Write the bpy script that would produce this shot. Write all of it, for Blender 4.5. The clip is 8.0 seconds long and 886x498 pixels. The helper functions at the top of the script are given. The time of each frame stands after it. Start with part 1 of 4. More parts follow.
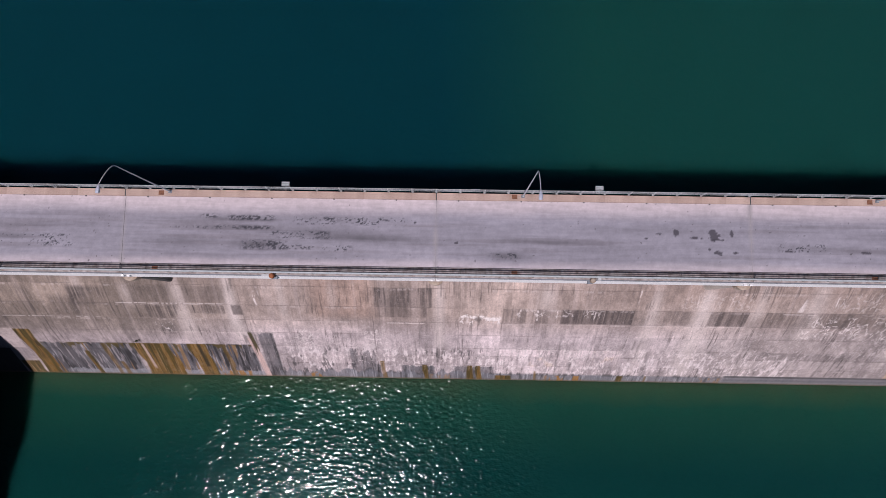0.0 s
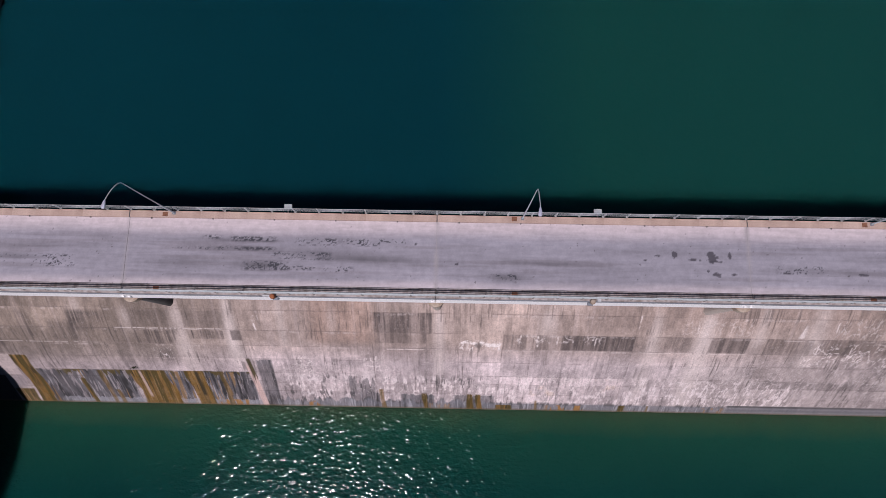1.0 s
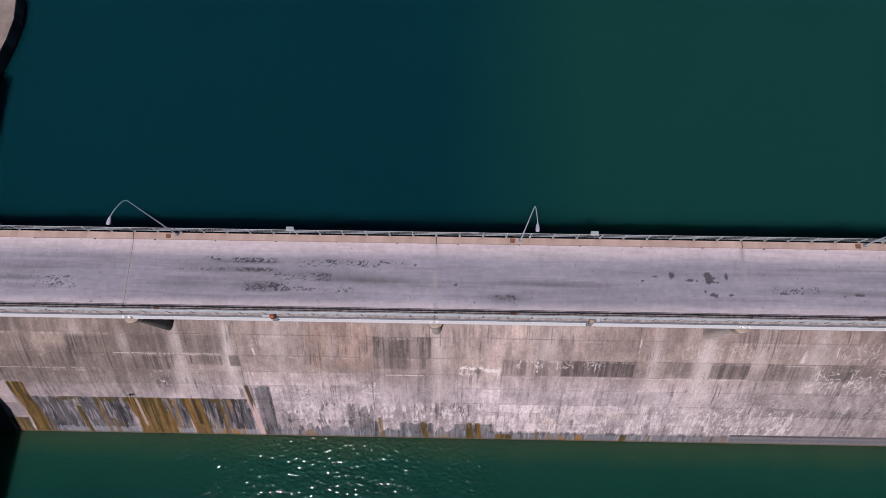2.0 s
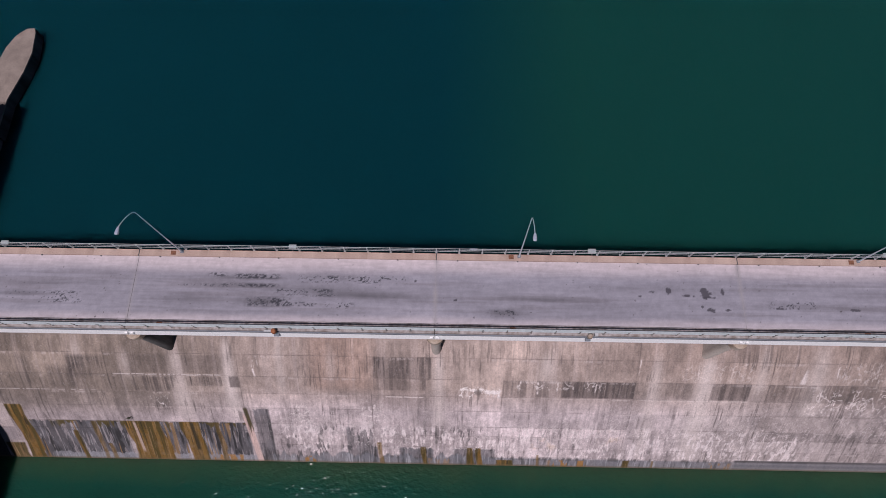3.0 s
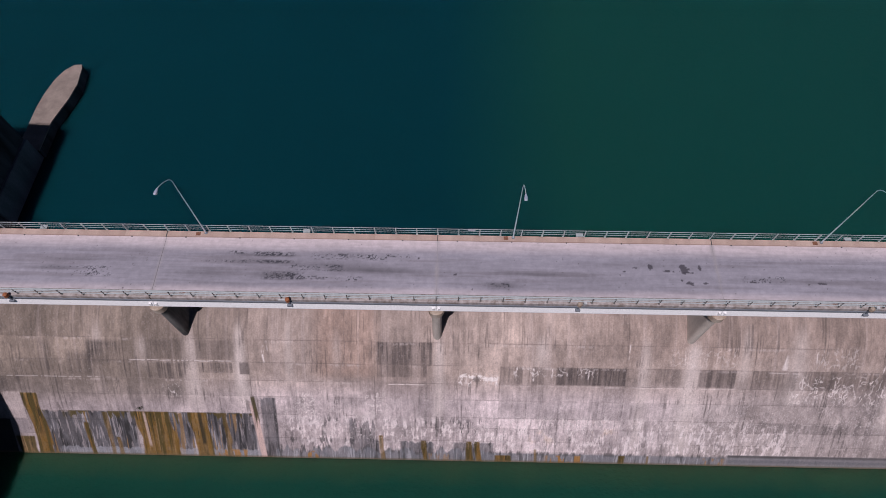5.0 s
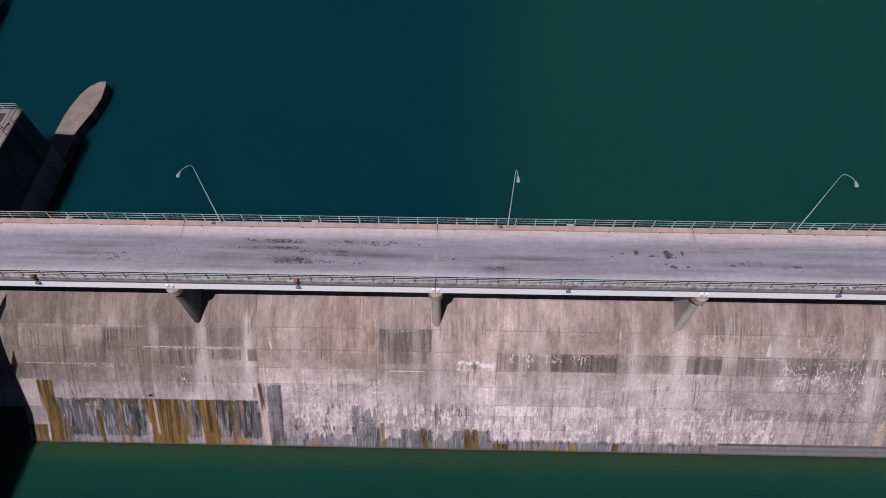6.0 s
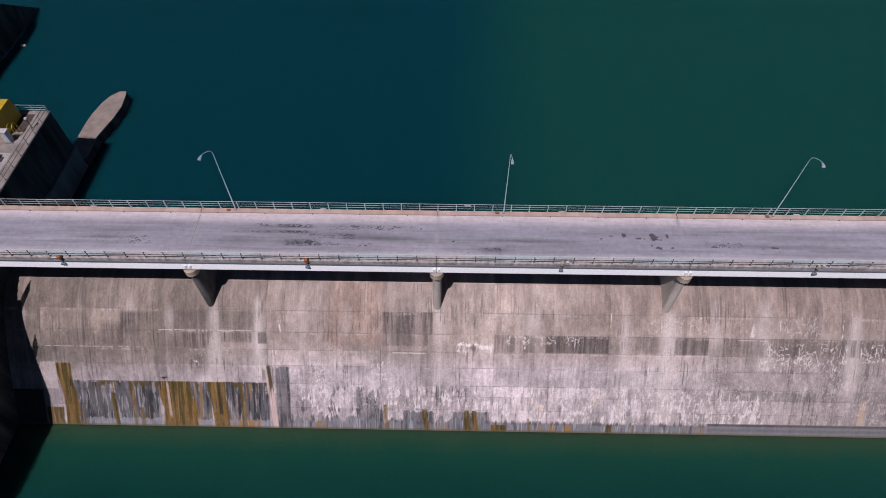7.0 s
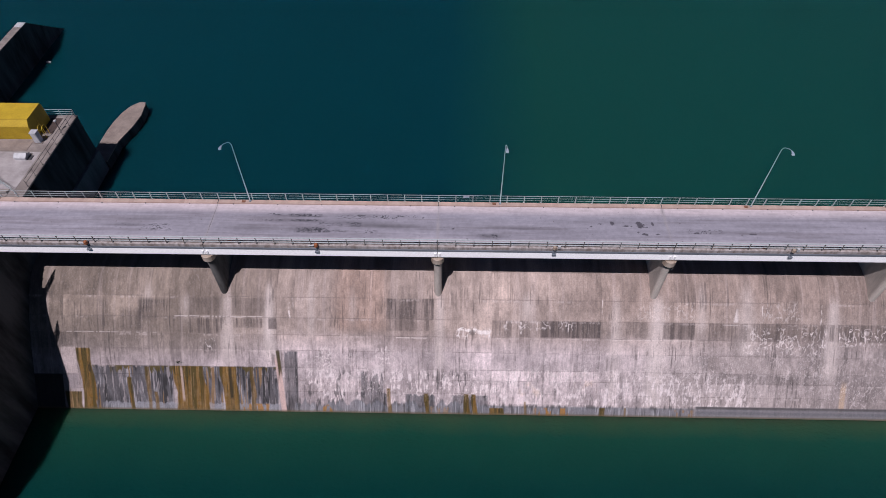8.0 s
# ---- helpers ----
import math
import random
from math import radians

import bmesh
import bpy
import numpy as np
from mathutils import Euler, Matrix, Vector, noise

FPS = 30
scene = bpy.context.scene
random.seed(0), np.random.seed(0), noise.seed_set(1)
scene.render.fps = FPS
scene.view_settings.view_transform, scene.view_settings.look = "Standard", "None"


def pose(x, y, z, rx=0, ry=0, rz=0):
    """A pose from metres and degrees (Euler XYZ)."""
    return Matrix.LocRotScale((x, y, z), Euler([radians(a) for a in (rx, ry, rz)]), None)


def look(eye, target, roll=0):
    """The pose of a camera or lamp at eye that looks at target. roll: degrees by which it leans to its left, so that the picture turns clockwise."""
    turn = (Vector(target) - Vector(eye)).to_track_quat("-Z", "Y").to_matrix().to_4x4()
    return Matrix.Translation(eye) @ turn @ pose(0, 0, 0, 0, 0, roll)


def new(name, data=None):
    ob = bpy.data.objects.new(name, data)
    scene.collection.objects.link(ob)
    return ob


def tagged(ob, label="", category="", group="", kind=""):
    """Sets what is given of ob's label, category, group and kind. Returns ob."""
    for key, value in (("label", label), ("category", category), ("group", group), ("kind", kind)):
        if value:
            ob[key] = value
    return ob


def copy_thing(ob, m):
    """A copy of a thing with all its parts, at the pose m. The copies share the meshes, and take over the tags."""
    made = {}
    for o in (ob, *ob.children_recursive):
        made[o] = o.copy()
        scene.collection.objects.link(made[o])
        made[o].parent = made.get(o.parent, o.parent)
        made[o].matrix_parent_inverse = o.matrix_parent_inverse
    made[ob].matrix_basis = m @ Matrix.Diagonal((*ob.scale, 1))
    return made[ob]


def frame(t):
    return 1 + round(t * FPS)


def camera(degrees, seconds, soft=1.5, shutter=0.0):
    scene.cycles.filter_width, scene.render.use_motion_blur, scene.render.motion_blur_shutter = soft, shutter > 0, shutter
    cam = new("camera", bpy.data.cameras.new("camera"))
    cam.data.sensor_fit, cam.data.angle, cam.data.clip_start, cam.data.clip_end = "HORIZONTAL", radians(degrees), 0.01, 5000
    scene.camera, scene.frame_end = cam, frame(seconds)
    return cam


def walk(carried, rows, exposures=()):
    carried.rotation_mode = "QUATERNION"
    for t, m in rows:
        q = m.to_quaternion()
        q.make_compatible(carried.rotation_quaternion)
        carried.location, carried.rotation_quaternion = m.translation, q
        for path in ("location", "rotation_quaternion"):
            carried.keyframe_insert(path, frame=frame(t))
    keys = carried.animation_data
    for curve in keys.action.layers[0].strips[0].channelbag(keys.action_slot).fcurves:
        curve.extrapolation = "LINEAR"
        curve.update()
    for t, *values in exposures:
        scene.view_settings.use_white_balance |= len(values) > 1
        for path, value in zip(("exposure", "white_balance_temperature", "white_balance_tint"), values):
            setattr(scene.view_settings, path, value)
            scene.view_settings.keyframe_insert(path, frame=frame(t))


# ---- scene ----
cam = camera(73.2, 8.0, soft=0.85)
PATH = [
    (0, (1.166, -6.337, 74.157), (1.147, -6.127, 72.168), -4.3),
    (0.5, (1.123, -7.467, 74.19), (1.105, -7.185, 72.21), -2.7),
    (1, (1.043, -8.566, 74.217), (1.026, -8.204, 72.251), -1.7),
    (1.5, (1.047, -9.728, 74.271), (1.03, -9.288, 72.32), -1.2),
    (2.8, (1.32, -13.394, 74.366), (1.297, -12.755, 72.471), -1.2),
    (3, (1.285, -14.141, 74.371), (1.261, -13.469, 72.487), -1.1),
    (3.5, (1.233, -16.64, 74.417), (1.21, -15.888, 72.564), -0.8),
    (4, (1.224, -19.735, 74.479), (1.202, -18.907, 72.658), -0.5),
    (4.5, (1.154, -23.142, 74.526), (1.134, -22.243, 72.74), -0.2),
    (5.8, (1.446, -32.812, 74.907), (1.421, -31.736, 73.221), -0.3),
    (6, (1.486, -34.33, 74.944), (1.461, -33.227, 73.275), -0.2),
    (6.5, (1.5, -37.953, 74.997), (1.476, -36.798, 73.364), -0.2),
    (7, (1.532, -41.687, 75.127), (1.507, -40.486, 73.529), -0.2),
    (7.5, (1.53, -45.353, 75.221), (1.505, -44.106, 73.657), -0.1),
    (8, (1.579, -49.125, 75.328), (1.553, -47.833, 73.802), -0.2),
]
walk(cam, [(t, look(eye, target, roll)) for t, eye, target, roll in PATH], [(0.0, -0.58, 6440, 22), (1.5, -0.64, 6440, 22), (3.5, -0.74, 6450, 22), (4.5, -0.74, 6450, 22), (6.5, -0.63, 6390, 21), (8.0, -0.54, 6310, 21)])

# ---- world, sun, exposure ----
SUN_X, SUN_Y = 0.195, 0.465          # how far a shadow runs for each metre of height
world = bpy.data.worlds.new("world")
scene.world = world
world.use_nodes = True
wn = world.node_tree
sky = wn.nodes.new("ShaderNodeTexSky")
sky.sky_type, sky.sun_disc = "NISHITA", False
sky.sun_elevation = math.atan(1 / math.hypot(SUN_X, SUN_Y))
sky.sun_rotation = math.atan2(-SUN_X, -SUN_Y)
sky.altitude, sky.air_density, sky.dust_density, sky.ozone_density = 3000.0, 0.45, 0.1, 1.0
wn.links.new(sky.outputs[0], wn.nodes["Background"].inputs[0])
wn.nodes["Background"].inputs[1].default_value = 0.05
sun = new("sun", bpy.data.lights.new("sun", "SUN"))
sun.data.energy, sun.data.angle, sun.data.color = 5.0, radians(0.5), (1.0, 0.965, 0.95)
sun.matrix_world = look((-SUN_X * 200, -SUN_Y * 200, 200), (0, 0, 0))

# ---- heights ----
ROAD, WALK, TAIL, LAKE, PIER_TOP = 21.40, 21.52, 0.25, 10.7, 21.2
SPAN, BAYS = 28.0, 13
SOUTH, NORTH = -3.30, 4.26         # edges of the bridge slab
PIER_X = -53.8                     # side of the great gate pier


# ---- materials ----
class Nodes:
    """A material's node tree, with short ways to add nodes to it."""

    def __init__(self, name, rough=0.8, metal=0.0):
        self.mat = bpy.data.materials.new(name)
        self.mat.use_nodes = True
        self.tree = self.mat.node_tree
        self.bsdf = self.tree.nodes["Principled BSDF"]
        self.put(self.bsdf, "Roughness", rough)
        self.put(self.bsdf, "Metallic", metal)

    def put(self, node, socket, value):
        if isinstance(value, bpy.types.NodeSocket):
            self.tree.links.new(value, node.inputs[socket])
        else:
            node.inputs[socket].default_value = value

    def add(self, kind, **sockets):
        node = self.tree.nodes.new(kind)
        for key, value in sockets.items():
            self.put(node, key.replace("_", " "), value)
        return node

    def place(self, scale=(1, 1, 1)):
        co = self.tree.nodes.new("ShaderNodeTexCoord")
        m = self.tree.nodes.new("ShaderNodeMapping")
        self.tree.links.new(co.outputs["Object"], m.inputs[0])
        m.inputs["Scale"].default_value = scale
        return m.outputs[0]

    def noise(self, scale, detail=4.0, rough=0.55, stretch=(1, 1, 1)):
        n = self.add("ShaderNodeTexNoise", Scale=scale, Detail=detail, Roughness=rough)
        self.tree.links.new(self.place(stretch), n.inputs["Vector"])
        return n.outputs[0]

    def ramp(self, fac, lo, hi, a=0.0, b=1.0):
        r = self.add("ShaderNodeMapRange")
        self.put(r, 0, fac)
        for i, v in enumerate((lo, hi, a, b), 1):
            r.inputs[i].default_value = v
        return r.outputs[0]

    def mix(self, fac, a, b, how="MIX"):
        n = self.tree.nodes.new("ShaderNodeMix")
        n.data_type, n.blend_type = "RGBA", how
        self.put(n, 0, fac)
        self.put(n, 6, (*a, 1) if isinstance(a, tuple) else a)
        self.put(n, 7, (*b, 1) if isinstance(b, tuple) else b)
        return n.outputs[2]

    def bump(self, height, strength, distance):
        b = self.add("ShaderNodeBump", Height=height, Strength=strength, Distance=distance)
        self.put(self.bsdf, "Normal", b.outputs[0])

    def colour(self, value):
        self.put(self.bsdf, "Base Color", (*value, 1) if isinstance(value, tuple) else value)
        return self.mat


def painted_concrete(name, rough, grain, spread, runs=0.0):
    """Concrete whose stains come with the mesh, with grain and pitting on top."""
    n = Nodes(name, rough)
    at = n.tree.nodes.new("ShaderNodeAttribute")
    at.attribute_name = "paint"
    c = at.outputs["Color"]
    fine = n.noise(grain, 6, 0.65)
    c = n.mix(1.0, c, n.mix(n.ramp(fine, 0.3, 0.7), (1 - spread,) * 3, (1 + spread,) * 3), "MULTIPLY")
    if runs:
        thread = n.noise(7.0, 5, 0.6, (1, 0.07, 0.07))
        c = n.mix(1.0, c, n.mix(n.ramp(thread, 0.32, 0.68), (1 - runs,) * 3, (1 + runs,) * 3), "MULTIPLY")
        def worn(amount):
            m = n.add("ShaderNodeMath")
            m.operation = "MULTIPLY"
            n.put(m, 0, at.outputs["Alpha"])
            n.put(m, 1, amount)
            return m.outputs[0]

        chips = n.noise(5.0, 8, 0.72, (1, 0.6, 0.6))
        flecks = n.noise(9.0, 7, 0.70, (1, 0.22, 0.22))
        c = n.mix(worn(n.ramp(chips, 0.55, 0.61, 0.0, 0.70)), c, (0.72, 0.66, 0.66))
        c = n.mix(worn(n.ramp(flecks, 0.42, 0.36, 0.0, 0.70)), c, (0.15, 0.13, 0.13))
    info = n.tree.nodes.new("ShaderNodeObjectInfo")
    c = n.mix(1.0, c, n.mix(info.outputs["Random"], (0.95, 0.95, 0.95), (1.04, 1.03, 1.02)), "MULTIPLY")
    n.bump(n.noise(grain * 2, 5, 0.6), 0.35, 0.03)
    return n.colour(c)


def weathered(name, light, dark, rough=0.85, scale=0.6, stretch=(1, 1, 0.25), metal=0.0, rust=None, bump=0.02, random_tone=0.0):
    """A weathered surface: two tones in blotches and runs, fine grain, and rust spots where given."""
    n = Nodes(name, rough, metal)
    big = n.ramp(n.noise(scale, 5, 0.6, stretch), 0.35, 0.65)
    c = n.mix(big, light, dark)
    grain = n.ramp(n.noise(scale * 14, 4, 0.6), 0.3, 0.7)
    c = n.mix(1.0, c, n.mix(grain, (0.86, 0.86, 0.86), (1.1, 1.1, 1.1)), "MULTIPLY")
    if random_tone:
        info = n.tree.nodes.new("ShaderNodeObjectInfo")
        c = n.mix(1.0, c, n.mix(info.outputs["Random"], (1 - random_tone, 1 - random_tone * 1.3, 1 - random_tone * 1.5), (1 + random_tone,) * 3), "MULTIPLY")
    if rust:
        c = n.mix(n.ramp(n.noise(scale * 2.3, 5, 0.65, stretch), rust[1], rust[1] + 0.06), c, rust[0])
    n.bump(grain, 0.3, bump)
    return n.colour(c)


def water(name, deep, second, wave, radius, split, height, rough, shore=None):
    """Still, turbid water: light scatters in its body; small wind waves on top."""
    n = Nodes(name, rough)
    n.put(n.bsdf, "IOR", 1.33)
    n.put(n.bsdf, "Subsurface Weight", 1.0)
    n.put(n.bsdf, "Subsurface Radius", radius)
    n.put(n.bsdf, "Subsurface Scale", 1.0)
    sep = n.tree.nodes.new("ShaderNodeSeparateXYZ")
    n.tree.links.new(n.place(), sep.inputs[0])
    drift = n.add("ShaderNodeMath")
    drift.operation = "MULTIPLY_ADD"
    n.put(drift, 0, n.noise(0.035, 3))
    drift.inputs[1].default_value = 5.0
    n.put(drift, 2, sep.outputs[0])
    c = n.mix(n.ramp(drift.outputs[0], *split), deep, second)
    if shore:
        near = n.add("ShaderNodeMath")
        near.operation = "MULTIPLY_ADD"
        n.put(near, 0, n.noise(0.12, 3))
        near.inputs[1].default_value = 2.5
        n.put(near, 2, sep.outputs[1])
        c = n.mix(n.ramp(near.outputs[0], *shore[:2]), c, shore[2])
        c = n.mix(n.ramp(near.outputs[0], shore[1] - 2.6, shore[1] + 0.8), c, shore[3])
    n.put(n.bsdf, "Base Color", c)
    ripple = n.mix(0.3, n.noise(wave, 1.0, 0.4, (1.0, 1.5, 1)), n.noise(wave * 0.28, 2, 0.5))
    n.bump(ripple, 1.0, height)
    return n.mat


M_SPILL = painted_concrete("spillway_concrete", 0.88, 6.0, 0.19, 0.10)
M_ROAD = painted_concrete("road_concrete", 0.85, 7.0, 0.07)
M_CORE = weathered("joint_concrete", (0.30, 0.26, 0.25), (0.18, 0.155, 0.15))
M_WALK = weathered("sidewalk_concrete", (0.56, 0.43, 0.375), (0.40, 0.295, 0.25), 0.9, 0.8, (1, 1, 1), random_tone=0.09)
M_KERB = weathered("kerb_concrete", (0.50, 0.455, 0.45), (0.25, 0.205, 0.185), 0.9, 2.2, (1, 1, 0.25))
M_PIER = weathered("pier_concrete", (0.64, 0.57, 0.51), (0.44, 0.39, 0.35), 0.9, 0.8)
M_PALE = weathered("bleached_concrete", (0.24, 0.24, 0.25), (0.12, 0.12, 0.125), 0.9, 0.3)
M_CAP = weathered("pier_cap_concrete", (0.52, 0.44, 0.37), (0.31, 0.23, 0.17), 0.9, 1.0)
# these sides stand in shade; that darkness is put into the colour
M_MASS_SHADED = weathered("mass_concrete_shaded", (0.115, 0.113, 0.118), (0.016, 0.0155, 0.018), 0.9, 0.5, (1, 1, 0.18))
M_DECK = weathered("trodden_concrete", (0.44, 0.405, 0.41), (0.30, 0.275, 0.275), 0.9, 0.5, (1, 1, 1))
M_TOP = weathered("pier_top_concrete", (0.31, 0.272, 0.255), (0.185, 0.158, 0.148), 0.9, 0.5, (1, 1, 1))
M_CUT = weathered("brown_weathered_concrete", (0.31, 0.255, 0.225), (0.215, 0.175, 0.155), 0.9, 0.6, (1, 1, 1), rust=((0.50, 0.46, 0.44), 0.66))
M_WHITE = weathered("white_girder_paint", (0.97, 0.97, 0.98), (0.95, 0.95, 0.96), 0.4, 0.7, (0.5, 1, 1), rust=((0.55, 0.50, 0.47), 0.71))
M_EDGE = weathered("blue_grey_steel", (0.23, 0.26, 0.30), (0.17, 0.19, 0.225), 0.5, 0.8, (0.4, 1, 1), 0.2)
M_STEEL = weathered("galvanised_steel", (0.56, 0.62, 0.64), (0.45, 0.51, 0.53), 0.5, 2.0, (1, 1, 1), 0.1)
M_POLE = weathered("lamp_pole_steel", (0.60, 0.68, 0.73), (0.48, 0.56, 0.61), 0.5, 1.5, (1, 1, 0.3), 0.0)
M_HEAD = weathered("lamp_head_paint", (0.50, 0.54, 0.66), (0.40, 0.44, 0.55), 0.4, 3.0, (1, 1, 1), 0.2)
M_GLASS = weathered("lamp_glass", (0.72, 0.74, 0.76), (0.62, 0.64, 0.66), 0.15, 4.0, (1, 1, 1))
M_RUST = weathered("rusty_iron", (0.27, 0.12, 0.07), (0.15, 0.065, 0.04), 0.9, 3.0, (1, 1, 1))
M_BOX = weathered("white_cabinet_paint", (0.58, 0.59, 0.61), (0.42, 0.43, 0.45), 0.5, 2.0, (1, 1, 1))
M_YELLOW = weathered("yellow_steel_paint", (0.58, 0.40, 0.028), (0.46, 0.31, 0.022), 0.55, 0.5, (1, 1, 1))
M_BROWN = weathered("dark_brown_steel", (0.085, 0.06, 0.055), (0.05, 0.035, 0.032), 0.7, 2.0, (1, 1, 1))
M_DARK = weathered("dark_steel", (0.06, 0.06, 0.065), (0.035, 0.035, 0.04), 0.6, 2.0, (1, 1, 1))
M_JOINT = weathered("joint_seal", (0.22, 0.205, 0.22), (0.14, 0.13, 0.14), 0.9, 1.5, (1, 1, 1))
M_SEAL = weathered("grey_joint_seal", (0.36, 0.34, 0.36), (0.30, 0.28, 0.30), 0.9, 1.5, (1, 1, 1))
# slab colour taken down to deepen the shade below the deck
M_SOFFIT_SHADED = weathered("soffit_concrete_shaded", (0.16, 0.145, 0.14), (0.09, 0.08, 0.078), 0.9, 0.6)
# darker pier concrete: staining, plus the shade of a side painted in
M_STAINED_SHADED = weathered("stained_shaded_pier_concrete", (0.16, 0.155, 0.15), (0.055, 0.052, 0.052), 0.9, 1.1)
M_ORANGE = weathered("rust_orange_paint", (0.42, 0.15, 0.06), (0.27, 0.085, 0.035), 0.7, 4.0, (1, 1, 1))
M_SIGN = weathered("blue_grey_plate", (0.42, 0.49, 0.60), (0.34, 0.40, 0.50), 0.45, 2.0, (1, 1, 1), 0.1)
M_WEED = weathered("weed_leaves", (0.05, 0.075, 0.022), (0.028, 0.042, 0.014), 0.7, 5.0, (1, 1, 1))
M_POST = weathered("dull_post_steel", (0.24, 0.22, 0.21), (0.16, 0.14, 0.135), 0.7, 2.0, (1, 1, 1))
M_BED = weathered("lake_bed", (0.10, 0.09, 0.06), (0.06, 0.055, 0.04), 1.0, 0.05, (1, 1, 1))
M_LAKE = water("lake_water", (0.0013, 0.0370, 0.0515), (0.0055, 0.060, 0.052), 1.2, (5.0, 12.0, 13.0), (3.0, 20.0), 0.04, 0.05)
M_TAIL = water("river_water", (0.002, 0.040, 0.037), (0.003, 0.042, 0.039), 1.75, (4.0, 10.0, 10.0), (0.0, 45.0), 0.128, 0.075,
               (-24.0, -13.6, (0.010, 0.072, 0.047), (0.040, 0.082, 0.044)))


# ---- mesh helpers ----
def box(bm, x0, x1, y0, y1, z0, z1, bevel=0.0):
    made = bmesh.ops.create_cube(bm, size=1, matrix=Matrix.Translation(((x0 + x1) / 2, (y0 + y1) / 2, (z0 + z1) / 2)) @ Matrix.Diagonal((x1 - x0, y1 - y0, z1 - z0, 1)))
    if bevel:
        edges = list({e for v in made["verts"] for e in v.link_edges})
        bmesh.ops.bevel(bm, geom=edges, offset=bevel, segments=1, affect="EDGES")
    return bm


def prism(bm, outline, z0, z1, shrink=0.0):
    """A column over a plan outline (x, y), its foot widened by shrink about its middle."""
    cx = sum(p[0] for p in outline) / len(outline)
    cy = sum(p[1] for p in outline) / len(outline)
    low = [bm.verts.new((cx + (x - cx) * (1 + shrink), cy + (y - cy) * (1 + shrink), z0)) for x, y in outline]
    top = [bm.verts.new((x, y, z1)) for x, y in outline]
    n = len(outline)
    for i in range(n):
        bm.faces.new((low[i], low[(i + 1) % n], top[(i + 1) % n], top[i]))
    bm.faces.new(top)
    bm.faces.new(low[::-1])
    bmesh.ops.recalc_face_normals(bm, faces=bm.faces)
    return bm


def tube(bm, points, radii, sides=8):
    """A round bar along points; radii is one number or one a point."""
    pts = [Vector(p) for p in points]
    rad = radii if isinstance(radii, (list, tuple)) else [radii] * len(pts)
    rings = []
    for i, p in enumerate(pts):
        d = (pts[min(i + 1, len(pts) - 1)] - pts[max(i - 1, 0)]).normalized()
        side = d.cross(Vector((1, 0, 0)) if abs(d.x) < 0.9 else Vector((0, 0, 1))).normalized()
        up = d.cross(side)
        rings.append([bm.verts.new(p + (side * math.cos(a) + up * math.sin(a)) * rad[i]) for a in (2 * math.pi * k / sides for k in range(sides))])
    for a, b in zip(rings, rings[1:]):
        for k in range(sides):
            bm.faces.new((a[k], a[(k + 1) % sides], b[(k + 1) % sides], b[k]))
    bm.faces.new(rings[0][::-1])
    bm.faces.new(rings[-1])
    bmesh.ops.recalc_face_normals(bm, faces=bm.faces)
    return bm


def mesh_of(bm, name, material):
    me = bpy.data.meshes.new(name)
    bm.to_mesh(me)
    bm.free()
    me.materials.append(material)
    return me


def part(name, bm, material, parent, label=""):
    ob = new(name, mesh_of(bm, name, material))
    ob.parent = parent
    return tagged(ob, label)


def thing(name, label, category, group="", kind="", at=(0, 0, 0)):
    ob = new(name)
    ob.location = at
    return tagged(ob, label, category, group, kind)


def solid(name, bm, material, label, category="", kind="structure"):
    return tagged(new(name, mesh_of(bm, name, material)), label, category, "", kind)


B = bmesh.new


# ---- noise for stains ----
def lattice(ix, iy, seed):
    h = (ix.astype(np.int64) * 374761393 + iy.astype(np.int64) * 668265263 + seed * 974634777) & 0x7FFFFFFF
    h = ((h ^ (h >> 13)) * 1274126177) & 0x7FFFFFFF
    return ((h ^ (h >> 16)) & 0xFFFF) / 65535.0


def grain(x, y, seed):
    x0, y0 = np.floor(x), np.floor(y)
    fx, fy = x - x0, y - y0
    fx, fy = fx * fx * (3 - 2 * fx), fy * fy * (3 - 2 * fy)
    a = lattice(x0, y0, seed) * (1 - fx) + lattice(x0 + 1, y0, seed) * fx
    b = lattice(x0, y0 + 1, seed) * (1 - fx) + lattice(x0 + 1, y0 + 1, seed) * fx
    return a * (1 - fy) + b * fy


def cloud(x, y, seed, octaves=4):
    total, size = 0.0, 0.0
    for k in range(octaves):
        w = 0.55 ** k
        total = total + w * grain(x * 2 ** k + 17.3 * k, y * 2 ** k + 9.1 * k, seed + k)
        size += w
    return total / size


def vivid(x, y, seed, octaves=4):
    """Cloud noise spread over the whole of 0 to 1."""
    return np.clip((cloud(x, y, seed, octaves) - 0.5) * 1.9 + 0.5, 0, 1)


def step(v, lo, hi):
    t = np.clip((v - lo) / (hi - lo), 0, 1)
    return t * t * (3 - 2 * t)


def band(v, lo, hi, soft):
    return step(v, lo - soft, lo + soft) * (1 - step(v, hi - soft, hi + soft))


def blend(c, colour, m):
    m = np.clip(m, 0, 1)[..., None]
    return c * (1 - m) + np.array(colour) * m


